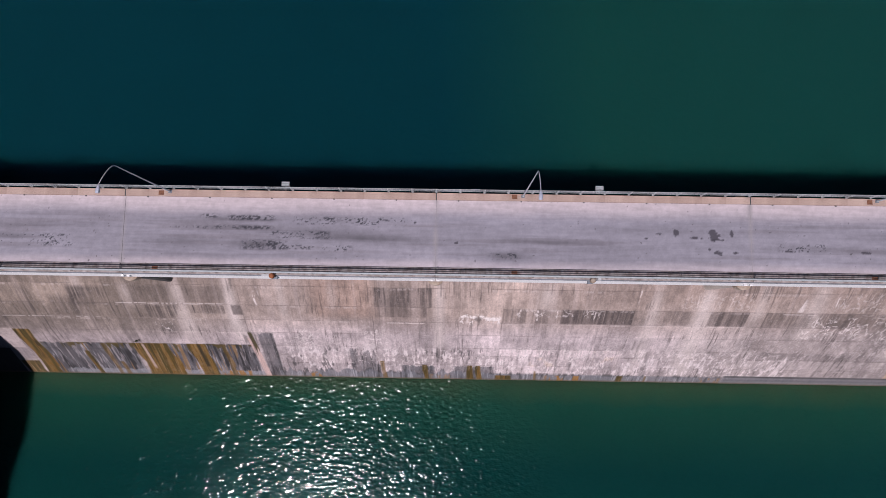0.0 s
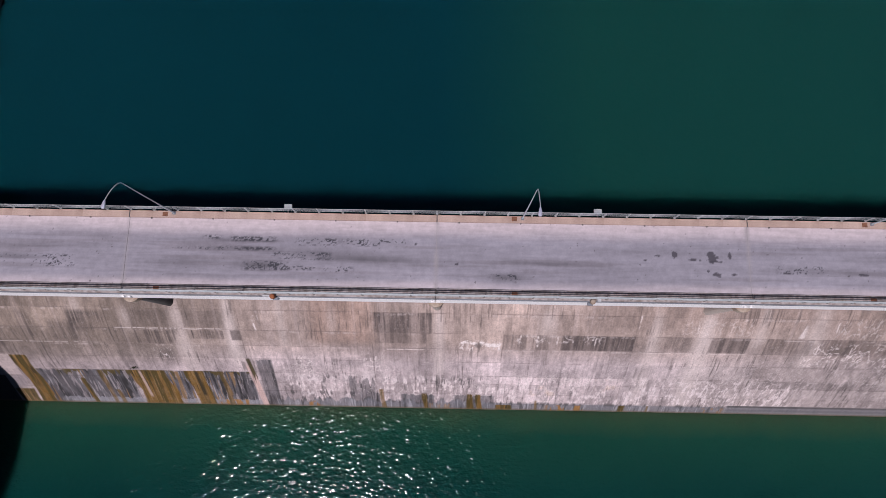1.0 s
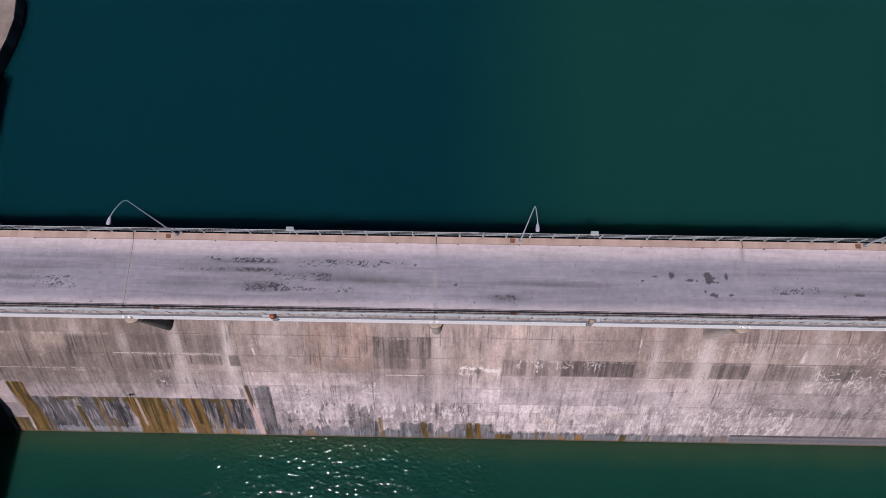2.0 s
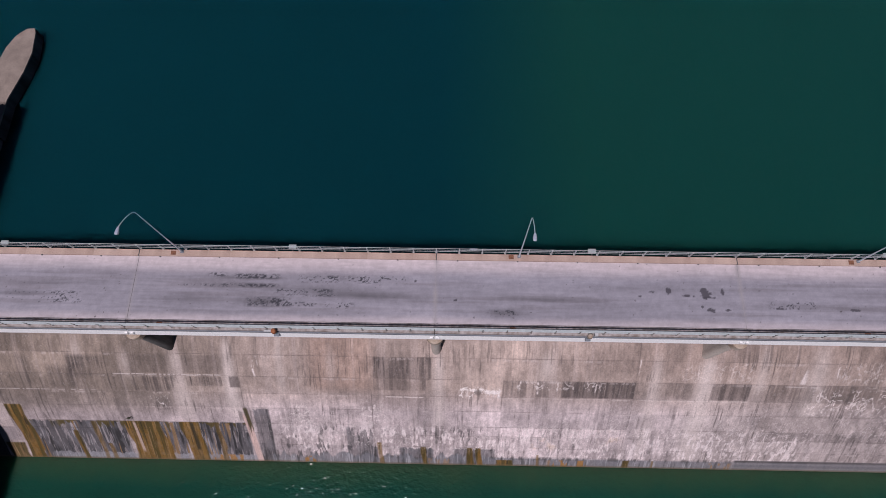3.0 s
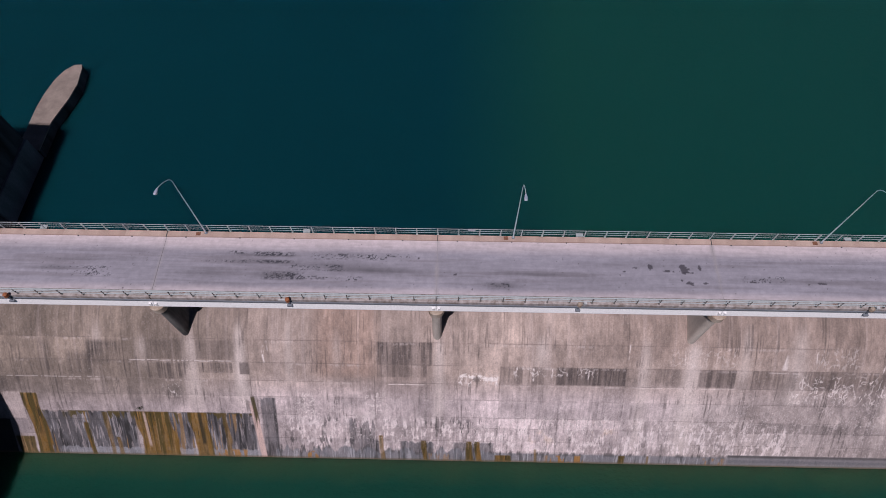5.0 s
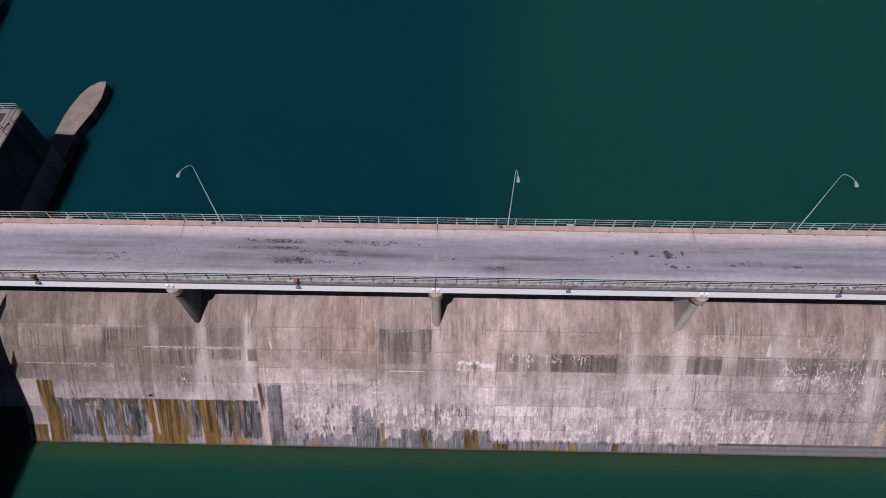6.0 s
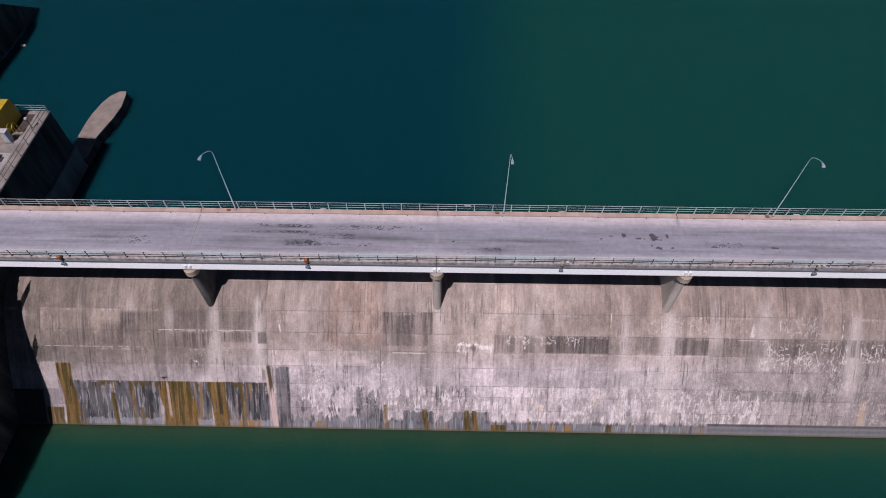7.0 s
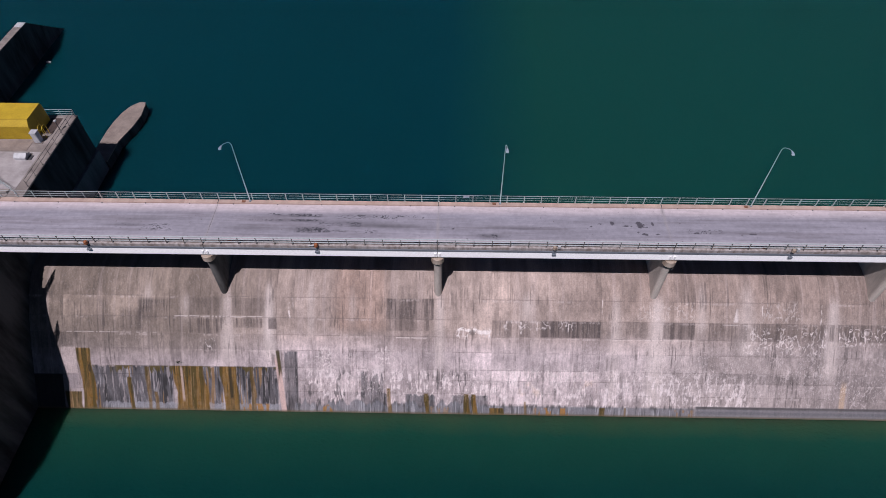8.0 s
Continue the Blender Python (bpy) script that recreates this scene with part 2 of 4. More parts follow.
def sheet(name, points, colours, material, parent, flaked=None):
    """A grid of points (rows, columns, 3) as one mesh with its stains, how flaked it is, and a short skirt round it."""
    r, c = points.shape[:2]
    rim = [(i, 0) for i in range(r)] + [(r - 1, j) for j in range(1, c)] + [(i, c - 1) for i in range(r - 2, -1, -1)] + [(0, j) for j in range(c - 2, 0, -1)]
    idx = np.arange(r * c).reshape(r, c)
    faces = np.stack((idx[:-1, :-1], idx[:-1, 1:], idx[1:, 1:], idx[1:, :-1]), -1).reshape(-1, 4).tolist()
    inward = np.cross(points[0, -1] - points[0, 0], points[-1, 0] - points[0, 0])
    inward = -inward / np.linalg.norm(inward) * (1 if inward[2] > 0 else -1) * 0.07
    verts = np.concatenate((points.reshape(-1, 3), [points[i, j] + inward for i, j in rim]))
    paint = np.concatenate((colours.reshape(-1, 3), [colours[i, j] * 0.8 for i, j in rim]))
    n0 = r * c
    for k in range(len(rim)):
        a, b = rim[k], rim[(k + 1) % len(rim)]
        faces.append((int(idx[a]), n0 + k, n0 + (k + 1) % len(rim), int(idx[b])))
    me = bpy.data.meshes.new(name)
    me.from_pydata(verts.tolist(), [], faces)
    at = me.color_attributes.new("paint", "FLOAT_COLOR", "POINT")
    worn = np.ones((len(paint), 1))
    if flaked is not None:
        worn[:, 0] = np.concatenate((flaked.ravel(), [flaked[i, j] for i, j in rim]))
    at.data.foreach_set("color", np.concatenate((np.clip(paint, 0.004, 0.9), worn), 1).astype(np.float32).ravel())
    me.materials.append(material)
    me.update()
    ob = new(name, me)
    ob.parent = parent
    return ob


# ---- water and ground ----
solid("ground", box(B(), -1500, 1500, -1500, 1500, -66, -62), M_BED, "dark muddy river bed under the water", "ground")
NOSE = [(-56.0, 21.66), (-53.05, 21.66), (-53.05, 26.5), (-52.05, 30.6), (-51.7, 33.4), (-52.0, 36.4), (-52.25, 37.2), (-53.3, 37.1), (-54.4, 36.0), (-55.2, 34.2), (-55.75, 31.6), (-56.0, 29.0)]
LAKE_SHORE = [(900, 2.5), (900, 1200), (-900, 1200), (-900, 2.5), (-81.9, 2.5), (-81.9, 21.5), (-55.9, 21.5)] + [(-54 + (x + 54) * 0.97, 21 + (y - 21) * 0.995) for x, y in NOSE[:1:-1]] + [
    (-53.4, 21.5), (-53.4, 11.1), (-53.9, 11.1), (-53.9, 2.5)]
RIVER_SHORE = [(900, -11.0), (-53.9, -11.0), (-53.9, -59.9), (-81.9, -59.9), (-81.9, -11.0), (-900, -11.0), (-900, -1200), (900, -1200)]
solid("water_lake", prism(B(), LAKE_SHORE, -60, LAKE), M_LAKE, "deep teal reservoir water with a calm surface", "water")
solid("water_river", prism(B(), RIVER_SHORE, -60, TAIL), M_TAIL, "dark green river water with small ripples", "water")

# ---- spillway: core and lift panels ----
PROFILE_Y = np.array([3.6, 2.6, 1.2, 0.0, -1.0, -2.0, -3.6, -6.1, -9.1, -11.4, -14.45, -18.0])
PROFILE_Z = np.array([13.3, 13.75, 13.85, 13.7, 13.45, 13.05, 12.1, 9.85, 6.65, 3.8, 0.25, -3.9])
_s = np.concatenate(([0], np.cumsum(np.hypot(np.diff(PROFILE_Y), np.diff(PROFILE_Z)))))
SPILL_X0, SPILL_X1 = PIER_X, 98.4
JOINTS = [SPILL_X0] + [-49.3 + 14.1 * k for k in range(1, 11)]
LIFTS = [13.5, 11.80, 10.0, 8.35, 6.85, 4.98, 3.85, 2.45, 1.45, -1.2]

spillway = solid("wall_spillway", B(), M_CORE, "stained concrete spillway face cast in lifts, sloping into the water", "spillway")


def build_core():
    bm = B()
    outline = [(y, z - 0.22) for y, z in zip(PROFILE_Y, PROFILE_Z)] + [(-18.0, -60.5), (3.6, -60.5)]
    ends = [[bm.verts.new((x, y, z)) for y, z in outline] for x in (SPILL_X0 - 1.0, SPILL_X1)]
    for i in range(len(outline)):
        j = (i + 1) % len(outline)
        bm.faces.new((ends[0][i], ends[0][j], ends[1][j], ends[1][i]))
    bm.faces.new(ends[0])
    bm.faces.new(ends[1][::-1])
    bmesh.ops.recalc_face_normals(bm, faces=bm.faces)
    bm.to_mesh(spillway.data)
    bm.free()


build_core()


def hold(x, z, x0, x1, z0, z1, soft=0.06):
    """A patch with firm edges."""
    return band(x, x0, x1, soft) * band(z, z0, z1, soft)


# pale columns that the water washed: middle, half width, top, foot, strength
WASHED = ((-27.6, 0.75, 12.6, 5.2, 0.55), (-22.1, 0.60, 13.2, 6.0, 0.85), (-16.6, 0.45, 13.6, 8.6, 0.45), (-11.2, 0.5, 12.9, 9.5, 0.35), (0.25, 0.55, 12.6, 5.0, 0.60),
          (11.6, 0.85, 12.7, 9.9, 0.65), (23.2, 0.65, 12.6, 2.0, 0.50), (28.5, 0.85, 12.6, 1.4, 0.80), (34.2, 0.60, 13.4, 8.4, 0.50), (40.0, 1.00, 13.5, 6.5, 0.55), (51.1, 0.80, 12.6, 4.5, 0.70),
          (-38.0, 0.7, 13.0, 11.3, 0.55), (-33.0, 0.6, 12.4, 9.9, 0.45), (62.0, 0.9, 12.8, 5.0, 0.6))
# lifts whose skin has gone dark: x from, to, z from, to, strength, how streaky
DARKENED = ((7.1, 13.4, 8.42, 10.0, 0.42, 0.8), (13.4, 21.2, 8.42, 10.0, 0.78, 0.35), (24.5, 27.3, 8.42, 10.0, 0.28, 0.6), (29.3, 33.4, 8.42, 10.0, 0.62, 0.4), (-6.7, -0.5, 9.98, 11.8, 0.62, 0.6),
            (-6.7, -1.0, 8.9, 9.98, 0.50, 0.7), (-22.2, -21.15, 8.9, 9.95, 0.55, 0.4), (-26.8, -23.0, 9.0, 9.9, 0.60, 0.8), (-32.6, -28.3, 8.4, 9.9, 0.55, 0.9), (-27.0, -23.2, 10.2, 11.7, 0.36, 0.5),
            (-32.6, -28.6, 10.2, 11.7, 0.24, 0.4), (35.2, 49.2, 8.42, 10.0, 0.34, 0.8), (49.4, 60.0, 8.42, 10.0, 0.45, 0.7), (-49.8, -47.2, 7.0, 8.4, 0.22, 0.7))
# soft dark damp patches: x from, to, z from, to, strength
DAMP = ((-39.3, -35.4, 9.7, 11.6, 0.75), (-41.6, -38.8, 8.6, 10.6, 0.50), (-45.0, -43.2, 9.0, 11.6, 0.40), (-36.0, -33.6, 8.4, 10.0, 0.35), (20.5, 22.2, 5.0, 6.8, 0.22), (22.0, 24.0, 5.1, 6.6, 0.40),
        (35.0, 36.8, 5.2, 6.7, 0.30), (44.4, 47.6, 3.7, 4.8, 0.40), (26.0, 33.0, 3.35, 3.75, 0.30), (37.0, 44.0, 4.6, 4.95, 0.30), (36.0, 48.0, 6.75, 7.0, 0.30), (8.0, 10.4, 1.6, 2.3, 0.35), (16.4, 20.6, 1.3, 2.4, 0.30), (43.5, 45.0, 8.4, 10.0, 0.3))
# upright marks of lime: middle, half width, top, foot
LIME_RUNS = ((-19.45, 0.13, 11.35, 9.95), (-18.95, 0.07, 11.4, 10.9), (9.0, 0.10, 9.95, 9.0), (10.85, 0.13, 9.9, 8.5), (12.9, 0.08, 9.9, 8.7), (17.0, 0.07, 9.8, 8.8), (21.35, 0.05, 11.9, 10.6), (42.1, 0.09, 11.6, 10.6),
             (49.6, 0.08, 11.7, 9.9), (27.6, 0.09, 11.3, 10.6), (32.9, 0.08, 11.3, 10.5), (44.5, 0.10, 9.3, 8.0), (41.0, 0.09, 9.6, 8.4), (52.1, 0.10, 9.8, 8.3), (53.9, 0.10, 9.6, 8.2), (55.4, 0.08, 9.5, 8.4), (59.0, 0.10, 11.5, 8.5))
# slate skin near the water line: x from, to, top, strength
SLATE = ((-45.9, -35.2, 5.0, 1.0), (-31.4, -28.6, 5.0, 1.0), (-27.0, -21.2, 5.05, 1.0), (-20.2, -18.5, 6.75, 0.80), (-10.1, -7.1, 4.7, 0.69), (-7.4, -6.7, 2.5, 1.0), (-4.2, -0.3, 2.35, 0.85), (2.0, 6.75, 2.3, 0.75))
# ochre algae: x from, to, top, strength
OCHRE = ((-47.9, -46.1, 6.8, 1.0), (-49.8, -47.8, 2.1, 0.85), (-41.25, -40.75, 3.7, 0.9), (-38.9, -38.4, 4.9, 0.65), (-37.75, -37.3, 2.2, 0.75), (-35.35, -31.1, 5.0, 1.0), (-28.8, -26.8, 5.0, 1.0), (-24.95, -24.4, 5.0, 0.75),
         (-6.75, -6.2, 2.9, 0.75), (-1.75, -1.2, 2.4, 1.0), (3.5, 4.15, 2.4, 1.0), (4.55, 5.15, 2.4, 1.0), (6.95, 8.75, 0.98, 1.0), (21.7, 22.2, 1.15, 0.9), (24.7, 24.95, 1.2, 0.7), (11.5, 11.8, 1.7, 0.7))


def spill_colour(x, z):
    """Stains of the spillway face by place: lift tone, washed columns, lime, slate skin, ochre algae; edge darkening
    painted in.
    """
    h = np.zeros_like(x)
    sway = 0.35 * cloud(x * 0.4, z * 0.35, 7, 3)
    fine = vivid(x * 3.6, z * 3.0, 6, 3)
    mottle = vivid(x * 0.9, z * 0.8, 5, 4)
    run = vivid(x * 1.7 + sway, z * 0.09, 11, 4)
    thread = vivid(x * 6.2 + sway * 2, z * 0.42, 15, 3)
    broad = vivid(x * 0.16, z * 0.26, 3, 4)
    flaky = vivid(x * 4.2, z * 2.6, 24, 4)
    hung = vivid(x * 4.6 + sway, z * 0.95, 25, 4)
    low = 1 - step(z, 6.3, 9.4)
    c = np.stack([h + v for v in (0.376, 0.312, 0.286)], -1)
    c = blend(c, (0.484, 0.424, 0.434), low * 0.95)
    c = blend(c, (0.400, 0.300, 0.258), band(x, -13.5, -6.8, 1.2) * step(z, 8.2, 9.5) * 0.75)
    c = blend(c, (0.300, 0.238, 0.212), step(x, 12, 26) * step(z, 9.8, 11.5) * 0.45)
    c = blend(c, (0.440, 0.388, 0.372), low * step(x, 20, 34) * 0.55)
    c = blend(c, (0.345, 0.290, 0.245), step(-x, 16, 34) * step(z, 5.2, 7.5) * 0.55)
    # broad tone along x: browner ends, with the lens's edge darkening painted in
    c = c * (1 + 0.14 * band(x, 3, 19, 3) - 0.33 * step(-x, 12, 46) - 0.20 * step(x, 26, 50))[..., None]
    # each cast lift of each block has its own tone, and each form board panel a little
    lift = np.searchsorted(-np.array(LIFTS), -z)
    block = np.floor((x + 49.3) / 14.1)
    c = c * (0.89 + 0.22 * lattice(block, lift, 5))[..., None]
    c = c * (0.93 + 0.14 * lattice(np.floor((x + 49.3) / 2.35), lift, 57))[..., None]
    # clouds and grain
    c = c * (0.80 + 0.40 * broad)[..., None]
    c = c * (0.84 + 0.32 * mottle)[..., None]
    c = c * (0.88 + 0.24 * fine)[..., None]
    # runs down the face, dark and pale
    c = c * (1 - (0.10 + 0.10 * low) * step(run, 0.52, 0.92) * step(broad, 0.2, 0.7))[..., None]
    c = blend(c, (0.55, 0.475, 0.465), (1 - step(run, 0.08, 0.36)) * 0.22)
    c = c * (1 - (0.06 + 0.10 * low) * step(thread, 0.62, 0.92))[..., None]
    # washed columns
    for xm, half, top, foot, amount in WASHED:
        wide = np.exp(-((x - xm + 0.5 * (sway - 0.17)) / (half * (0.75 + 0.5 * step(top - z, 0, 4)))) ** 2)
        c = blend(c, (0.605, 0.540, 0.523), wide * step(z, foot - 1.5, foot + 1.5) * (1 - step(z, top - 1.3, top + 0.2)) * amount * (0.80 + 0.35 * mottle))
    # darkened lifts and damp patches
    for x0, x1, z0, z1, amount, streaky in DARKENED:
        m = hold(x, z, x0, x1, z0, z1, 0.05) * amount * (1 - streaky + streaky * step(thread * 0.6 + run * 0.5, 0.30, 0.75) * step(z + 0.9 * run, z0, z0 + 0.9))
        c = blend(c, (0.105, 0.088, 0.087), np.minimum(1.25 * m * (0.78 + 0.35 * mottle), 0.92))
    for x0, x1, z0, z1, amount in DAMP:
        m = band(x, x0, x1, 0.35) * band(z, z0, z1, 0.30)
        c = blend(c, (0.070, 0.060, 0.060), np.minimum(1.25 * m * amount * (0.35 + 0.65 * step(0.7 * thread + 0.3 * fine, 0.22, 0.72)) * (0.35 + 0.65 * mottle), 0.90))
    # black specks and hair runs on the upper lifts
    c = blend(c, (0.10, 0.086, 0.084), step(thread, 0.70, 0.90) * step(vivid(x * 0.30, z * 0.5, 18, 3), 0.58, 0.84) * 0.45)
    c = blend(c, (0.12, 0.10, 0.10), step(fine, 0.84, 0.96) * step(vivid(x * 0.35, z * 0.5, 42, 3), 0.45, 0.75) * 0.25)
    # lift lines: a dark shadow line, here and there edged with lime
    for k, zl in enumerate(LIFTS[1:-2]):
        here = vivid(x * 0.22, h + k * 2.3, 28, 3)
        wav = zl + 0.03 * (fine - 0.5)
        c = blend(c, (0.16, 0.135, 0.13), band(z, wav - 0.02, wav + 0.04, 0.04) * step(here, 0.35, 0.6) * 0.45)
        c = blend(c, (0.60, 0.535, 0.525), band(z, wav - 0.20, wav - 0.04, 0.07) * step(vivid(x * 0.3, h + k * 5.3, 31, 3), 0.52, 0.75) * step(flaky, 0.35, 0.65) * 0.36)
    for x0, x1, zl, amount in ((-34.6, -23.0, 10.05, 0.85), (-5.6, -1.4, 8.22, 0.95), (7.3, 21.0, 8.30, 0.35), (-49.0, -37.0, 8.42, 0.50), (22.0, 33.5, 8.30, 0.6), (37.0, 40.5, 9.85, 0.7)):
        c = blend(c, (0.68, 0.62, 0.61), band(x, x0, x1, 0.2) * band(z + 0.05 * (mottle - 0.5), zl - 0.035, zl + 0.03, 0.035) * step(flaky, 0.22, 0.50) * amount)
    # lime runs
    for xm, half, top, foot in LIME_RUNS:
        m = band(x + 0.5 * (sway - 0.17) + 0.16 * (mottle - 0.5), xm - half, xm + half * (fine - 0.2), 0.05) * step(z, foot - 0.1, foot + 0.35) * (1 - step(z, top - 0.06, top + 0.04)) * step(flaky, 0.18, 0.50)
        c = blend(c, (0.72, 0.66, 0.655), m * 0.85)
    # lacy lime: curls over a few lifts
    lace = np.abs(cloud(x * 1.5 + 0.8 * cloud(x * 2.4, z * 2.4, 38, 2), z * 1.2, 37, 3) - 0.5)
    lace = 1 - step(lace, 0.010, 0.036)
    for x0, x1, z0, z1, amount in ((2.4, 6.95, 8.25, 9.3, 1.0), (8.6, 18.0, 9.2, 9.95, 0.7), (40.0, 50.5, 7.6, 9.6, 0.75), (52.0, 60.0, 8.0, 9.7, 0.85), (-31.2, -29.2, 6.9, 7.9, 0.8), (42.0, 47.0, 10.2, 11.9, 0.40), (26.0, 33.4, 10.1, 11.7, 0.35),
                                   (-8.3, -5.6, 5.0, 7.9, 0.6), (-16.2, -14.0, 4.6, 7.4, 0.7), (39.5, 50.0, 6.9, 8.2, 0.6), (9.0, 24.0, 4.0, 5.2, 0.6)):
        c = blend(c, (0.70, 0.645, 0.64), hold(x, z, x0, x1, z0, z1, 0.25) * np.maximum(lace, step(flaky, 0.76, 0.90) * 0.5) * amount)
    c = blend(c, (0.74, 0.69, 0.68), hold(x, z + 0.35 * (mottle - 0.5), 2.6, 6.9, 8.85, 9.2, 0.08) * step(flaky, 0.20, 0.45) * 0.9)
    c = blend(c, (0.16, 0.135, 0.13), (1 - step(np.hypot((x - 4.5) / 0.42, (z - 8.82) / 0.30), 0.6, 1.2)) * 0.7)
    c = blend(c, (0.66, 0.60, 0.59), band(x - 0.30 * (z - 10.0), 38.3, 38.9, 0.10) * band(z, 10.1, 11.3, 0.1) * (1 - step(x - 38.9 + 0.2 * (z - 10), -0.1, 0.4)) * 0.8)
    # flaked skin over the lower lifts: white scabs, dark flecks between
    scab = (1 - step(z, 4.3, 5.4)) * step(z, 0.6, 1.6) * band(x, -18.5, 42, 3.0)
    c = blend(c, (0.73, 0.665, 0.67), scab * step(0.5 * flaky + 0.5 * hung, 0.52, 0.66) * step(mottle, 0.20, 0.5) * 0.70)
    c = blend(c, (0.69, 0.625, 0.63), (1 - step(z, 5.5, 9.0)) * lace * step(vivid(x * 0.5, z * 0.6, 39, 3), 0.45, 0.75) * band(x, -18, 60, 3) * 0.42)
    flecks = vivid(x * 3.4 + sway, z * 0.85, 30, 3)
    c = blend(c, (0.135, 0.12, 0.125), scab * step(flecks, 0.78, 0.88) * step(vivid(x * 0.45, z * 0.5, 46, 3), 0.40, 0.7) * (0.80 - 0.40 * step(x, 6.5, 8.0)))
    c = blend(c, (0.53, 0.40, 0.29), hold(x, z, 18.2, 21.8, 3.2, 4.8, 0.4) * step(mottle, 0.3, 0.7) * 0.5 + hold(x, z, 10.5, 13.6, 2.4, 3.6, 0.4) * step(mottle, 0.4, 0.8) * 0.4)
    c = blend(c, (0.55, 0.40, 0.27), band(x, 53.0, 53.7, 0.15) * (1 - step(z, 3.4, 4.6)) * 0.5)
    c = blend(c, (0.20, 0.17, 0.16), (1 - step(np.hypot((x - 36.0) / 0.95, (z - 6.1) / 0.85), 0.8, 1.05)) * 0.28)
    # slate skin, torn at its upper edge
    torn = vivid(x * 3.4, z * 0.18, 41, 4)
    streak = vivid(x * 3.0 + sway, z * 0.32, 43, 4)
    smear = vivid(x * 1.2 + 0.25 * z, z * 0.45, 45, 3)
    for x0, x1, top, amount in SLATE:
        reach = top - 0.22 * torn * step(torn, 0.4, 0.8) - (1.2 * torn if amount < 0.7 else 0.0)
        body = band(x, x0, x1, 0.10) * (1 - step(z, reach - 0.10, reach + 0.05)) * amount
        c = blend(c, (0.086, 0.085, 0.095), body * (0.80 + 0.20 * streak))
        c = blend(c, (0.036, 0.034, 0.036), body * step(streak, 0.50, 0.80) * 0.80)
        c = blend(c, (0.22, 0.215, 0.235), body * step(smear, 0.50, 0.85) * 0.45)
        c = blend(c, (0.46, 0.435, 0.46), body * step(thread, 0.74, 0.93) * step(smear, 0.35, 0.7) * 0.60)
        c = blend(c, (0.40, 0.36, 0.37), body * step(vivid(x * 4.6 + sway, z * 0.7, 51, 3), 0.70, 0.90) * 0.55)
    left = band(x, -45.9, -21.2, 0.1)
    c = blend(c, (0.075, 0.075, 0.082), left * band(z, 4.02, 4.10, 0.05) * step(mottle, 0.4, 0.6) * 0.6)
    c = blend(c, (0.105, 0.080, 0.026), left * step(z, 4.93 - 1.3 * torn ** 2, 5.0 - 1.3 * torn ** 2) * (1 - step(z, 4.94, 5.02)) * step(vivid(x * 0.9, h, 73, 2), 0.42, 0.62) * 0.9)
    c = blend(c, (0.30, 0.19, 0.09), left * (1 - step(z, 4.8, 5.0)) * step(vivid(x * 2.3 + sway, z * 0.12, 64, 3), 0.80, 0.93) * 0.7)
    # bleached strip at the water line, then blue-grey skin further east
    foot = 1.05 + 0.25 * (torn - 0.5)
    c = blend(c, (0.32, 0.322, 0.352), band(x, -44.7, -20.3, 0.3) * (1 - step(z, foot - 0.06, foot + 0.06)) * (0.40 + 0.45 * mottle))
    ragged = 1.25 + 0.9 * (vivid(x * 1.6, z * 0.3, 48, 3) - 0.4) * band(x, -19, 6, 1.5)
    skin = band(x, -19.0, 34.3, 0.4) * (1 - step(z, ragged - 0.16, ragged + 0.10))
    c = blend(c, (0.185, 0.188, 0.208), skin * (0.70 + 0.28 * mottle))
    c = blend(c, (0.42, 0.415, 0.44), skin * step(thread, 0.66, 0.90) * 0.6)
    c = blend(c, (0.09, 0.088, 0.094), skin * step(streak, 0.66, 0.88) * 0.7)
    c = blend(c, (0.10, 0.094, 0.097), band(x, -17, 34, 1.0) * band(z, ragged - 0.2, ragged + 0.15, 0.15) * step(flecks, 0.45, 0.75) * 0.7)
    skirt = step(x, 34.0, 34.5) * (1 - step(z, 1.40, 1.48))
    c = blend(c, (0.205, 0.203, 0.220), skirt * (0.78 + 0.2 * mottle))
    c = blend(c, (0.100, 0.092, 0.094), skirt * step(z, 1.05, 1.30) * (0.65 + 0.3 * mottle))
    c = blend(c, (0.145, 0.145, 0.158), skirt * band(z, 0.62, 0.95, 0.12) * 0.6)
    # dark runs that hang in the lower lifts
    c = blend(c, (0.085, 0.078, 0.080), band(x, -20, 7.5, 1.0) * (1 - step(z, 2.4, 5.0)) * step(streak, 0.76, 0.92) * step(vivid(x * 0.4, z * 0.6, 56, 3), 0.45, 0.75) * 0.7)
    # ochre algae, with olive and bare runs in it
    olive = vivid(x * 2.2 + sway, z * 0.16, 61, 3)
    for x0, x1, top, amount in OCHRE:
        lean = x + 0.30 * (smear - 0.5) + 0.05 * (z - top) - 0.10 * (x1 - x0) * step(top - z, 1.0, 3.0)
        m = band(lean, x0, x1, 0.10) * (1 - step(z, top - 0.08, top + 0.05)) * amount
        c = blend(c, (0.182, 0.106, 0.021), m * (0.85 + 0.15 * fine))
        c = blend(c, (0.33, 0.215, 0.085), m * step(olive, 0.0, 0.30) * (1 - step(olive, 0.30, 0.42)) * 0.25)
        c = blend(c, (0.085, 0.066, 0.018), m * step(olive + 0.25 * step(z, top - 2.4, top), 0.50, 0.80) * 0.85)
        c = blend(c, (0.034, 0.030, 0.016), m * step(thread, 0.78, 0.93) * step(z, top * 0.25, top * 0.6) * 0.8)
        c = blend(c, (0.36, 0.25, 0.15), m * (1 - step(thread, 0.04, 0.16)) * 0.40)
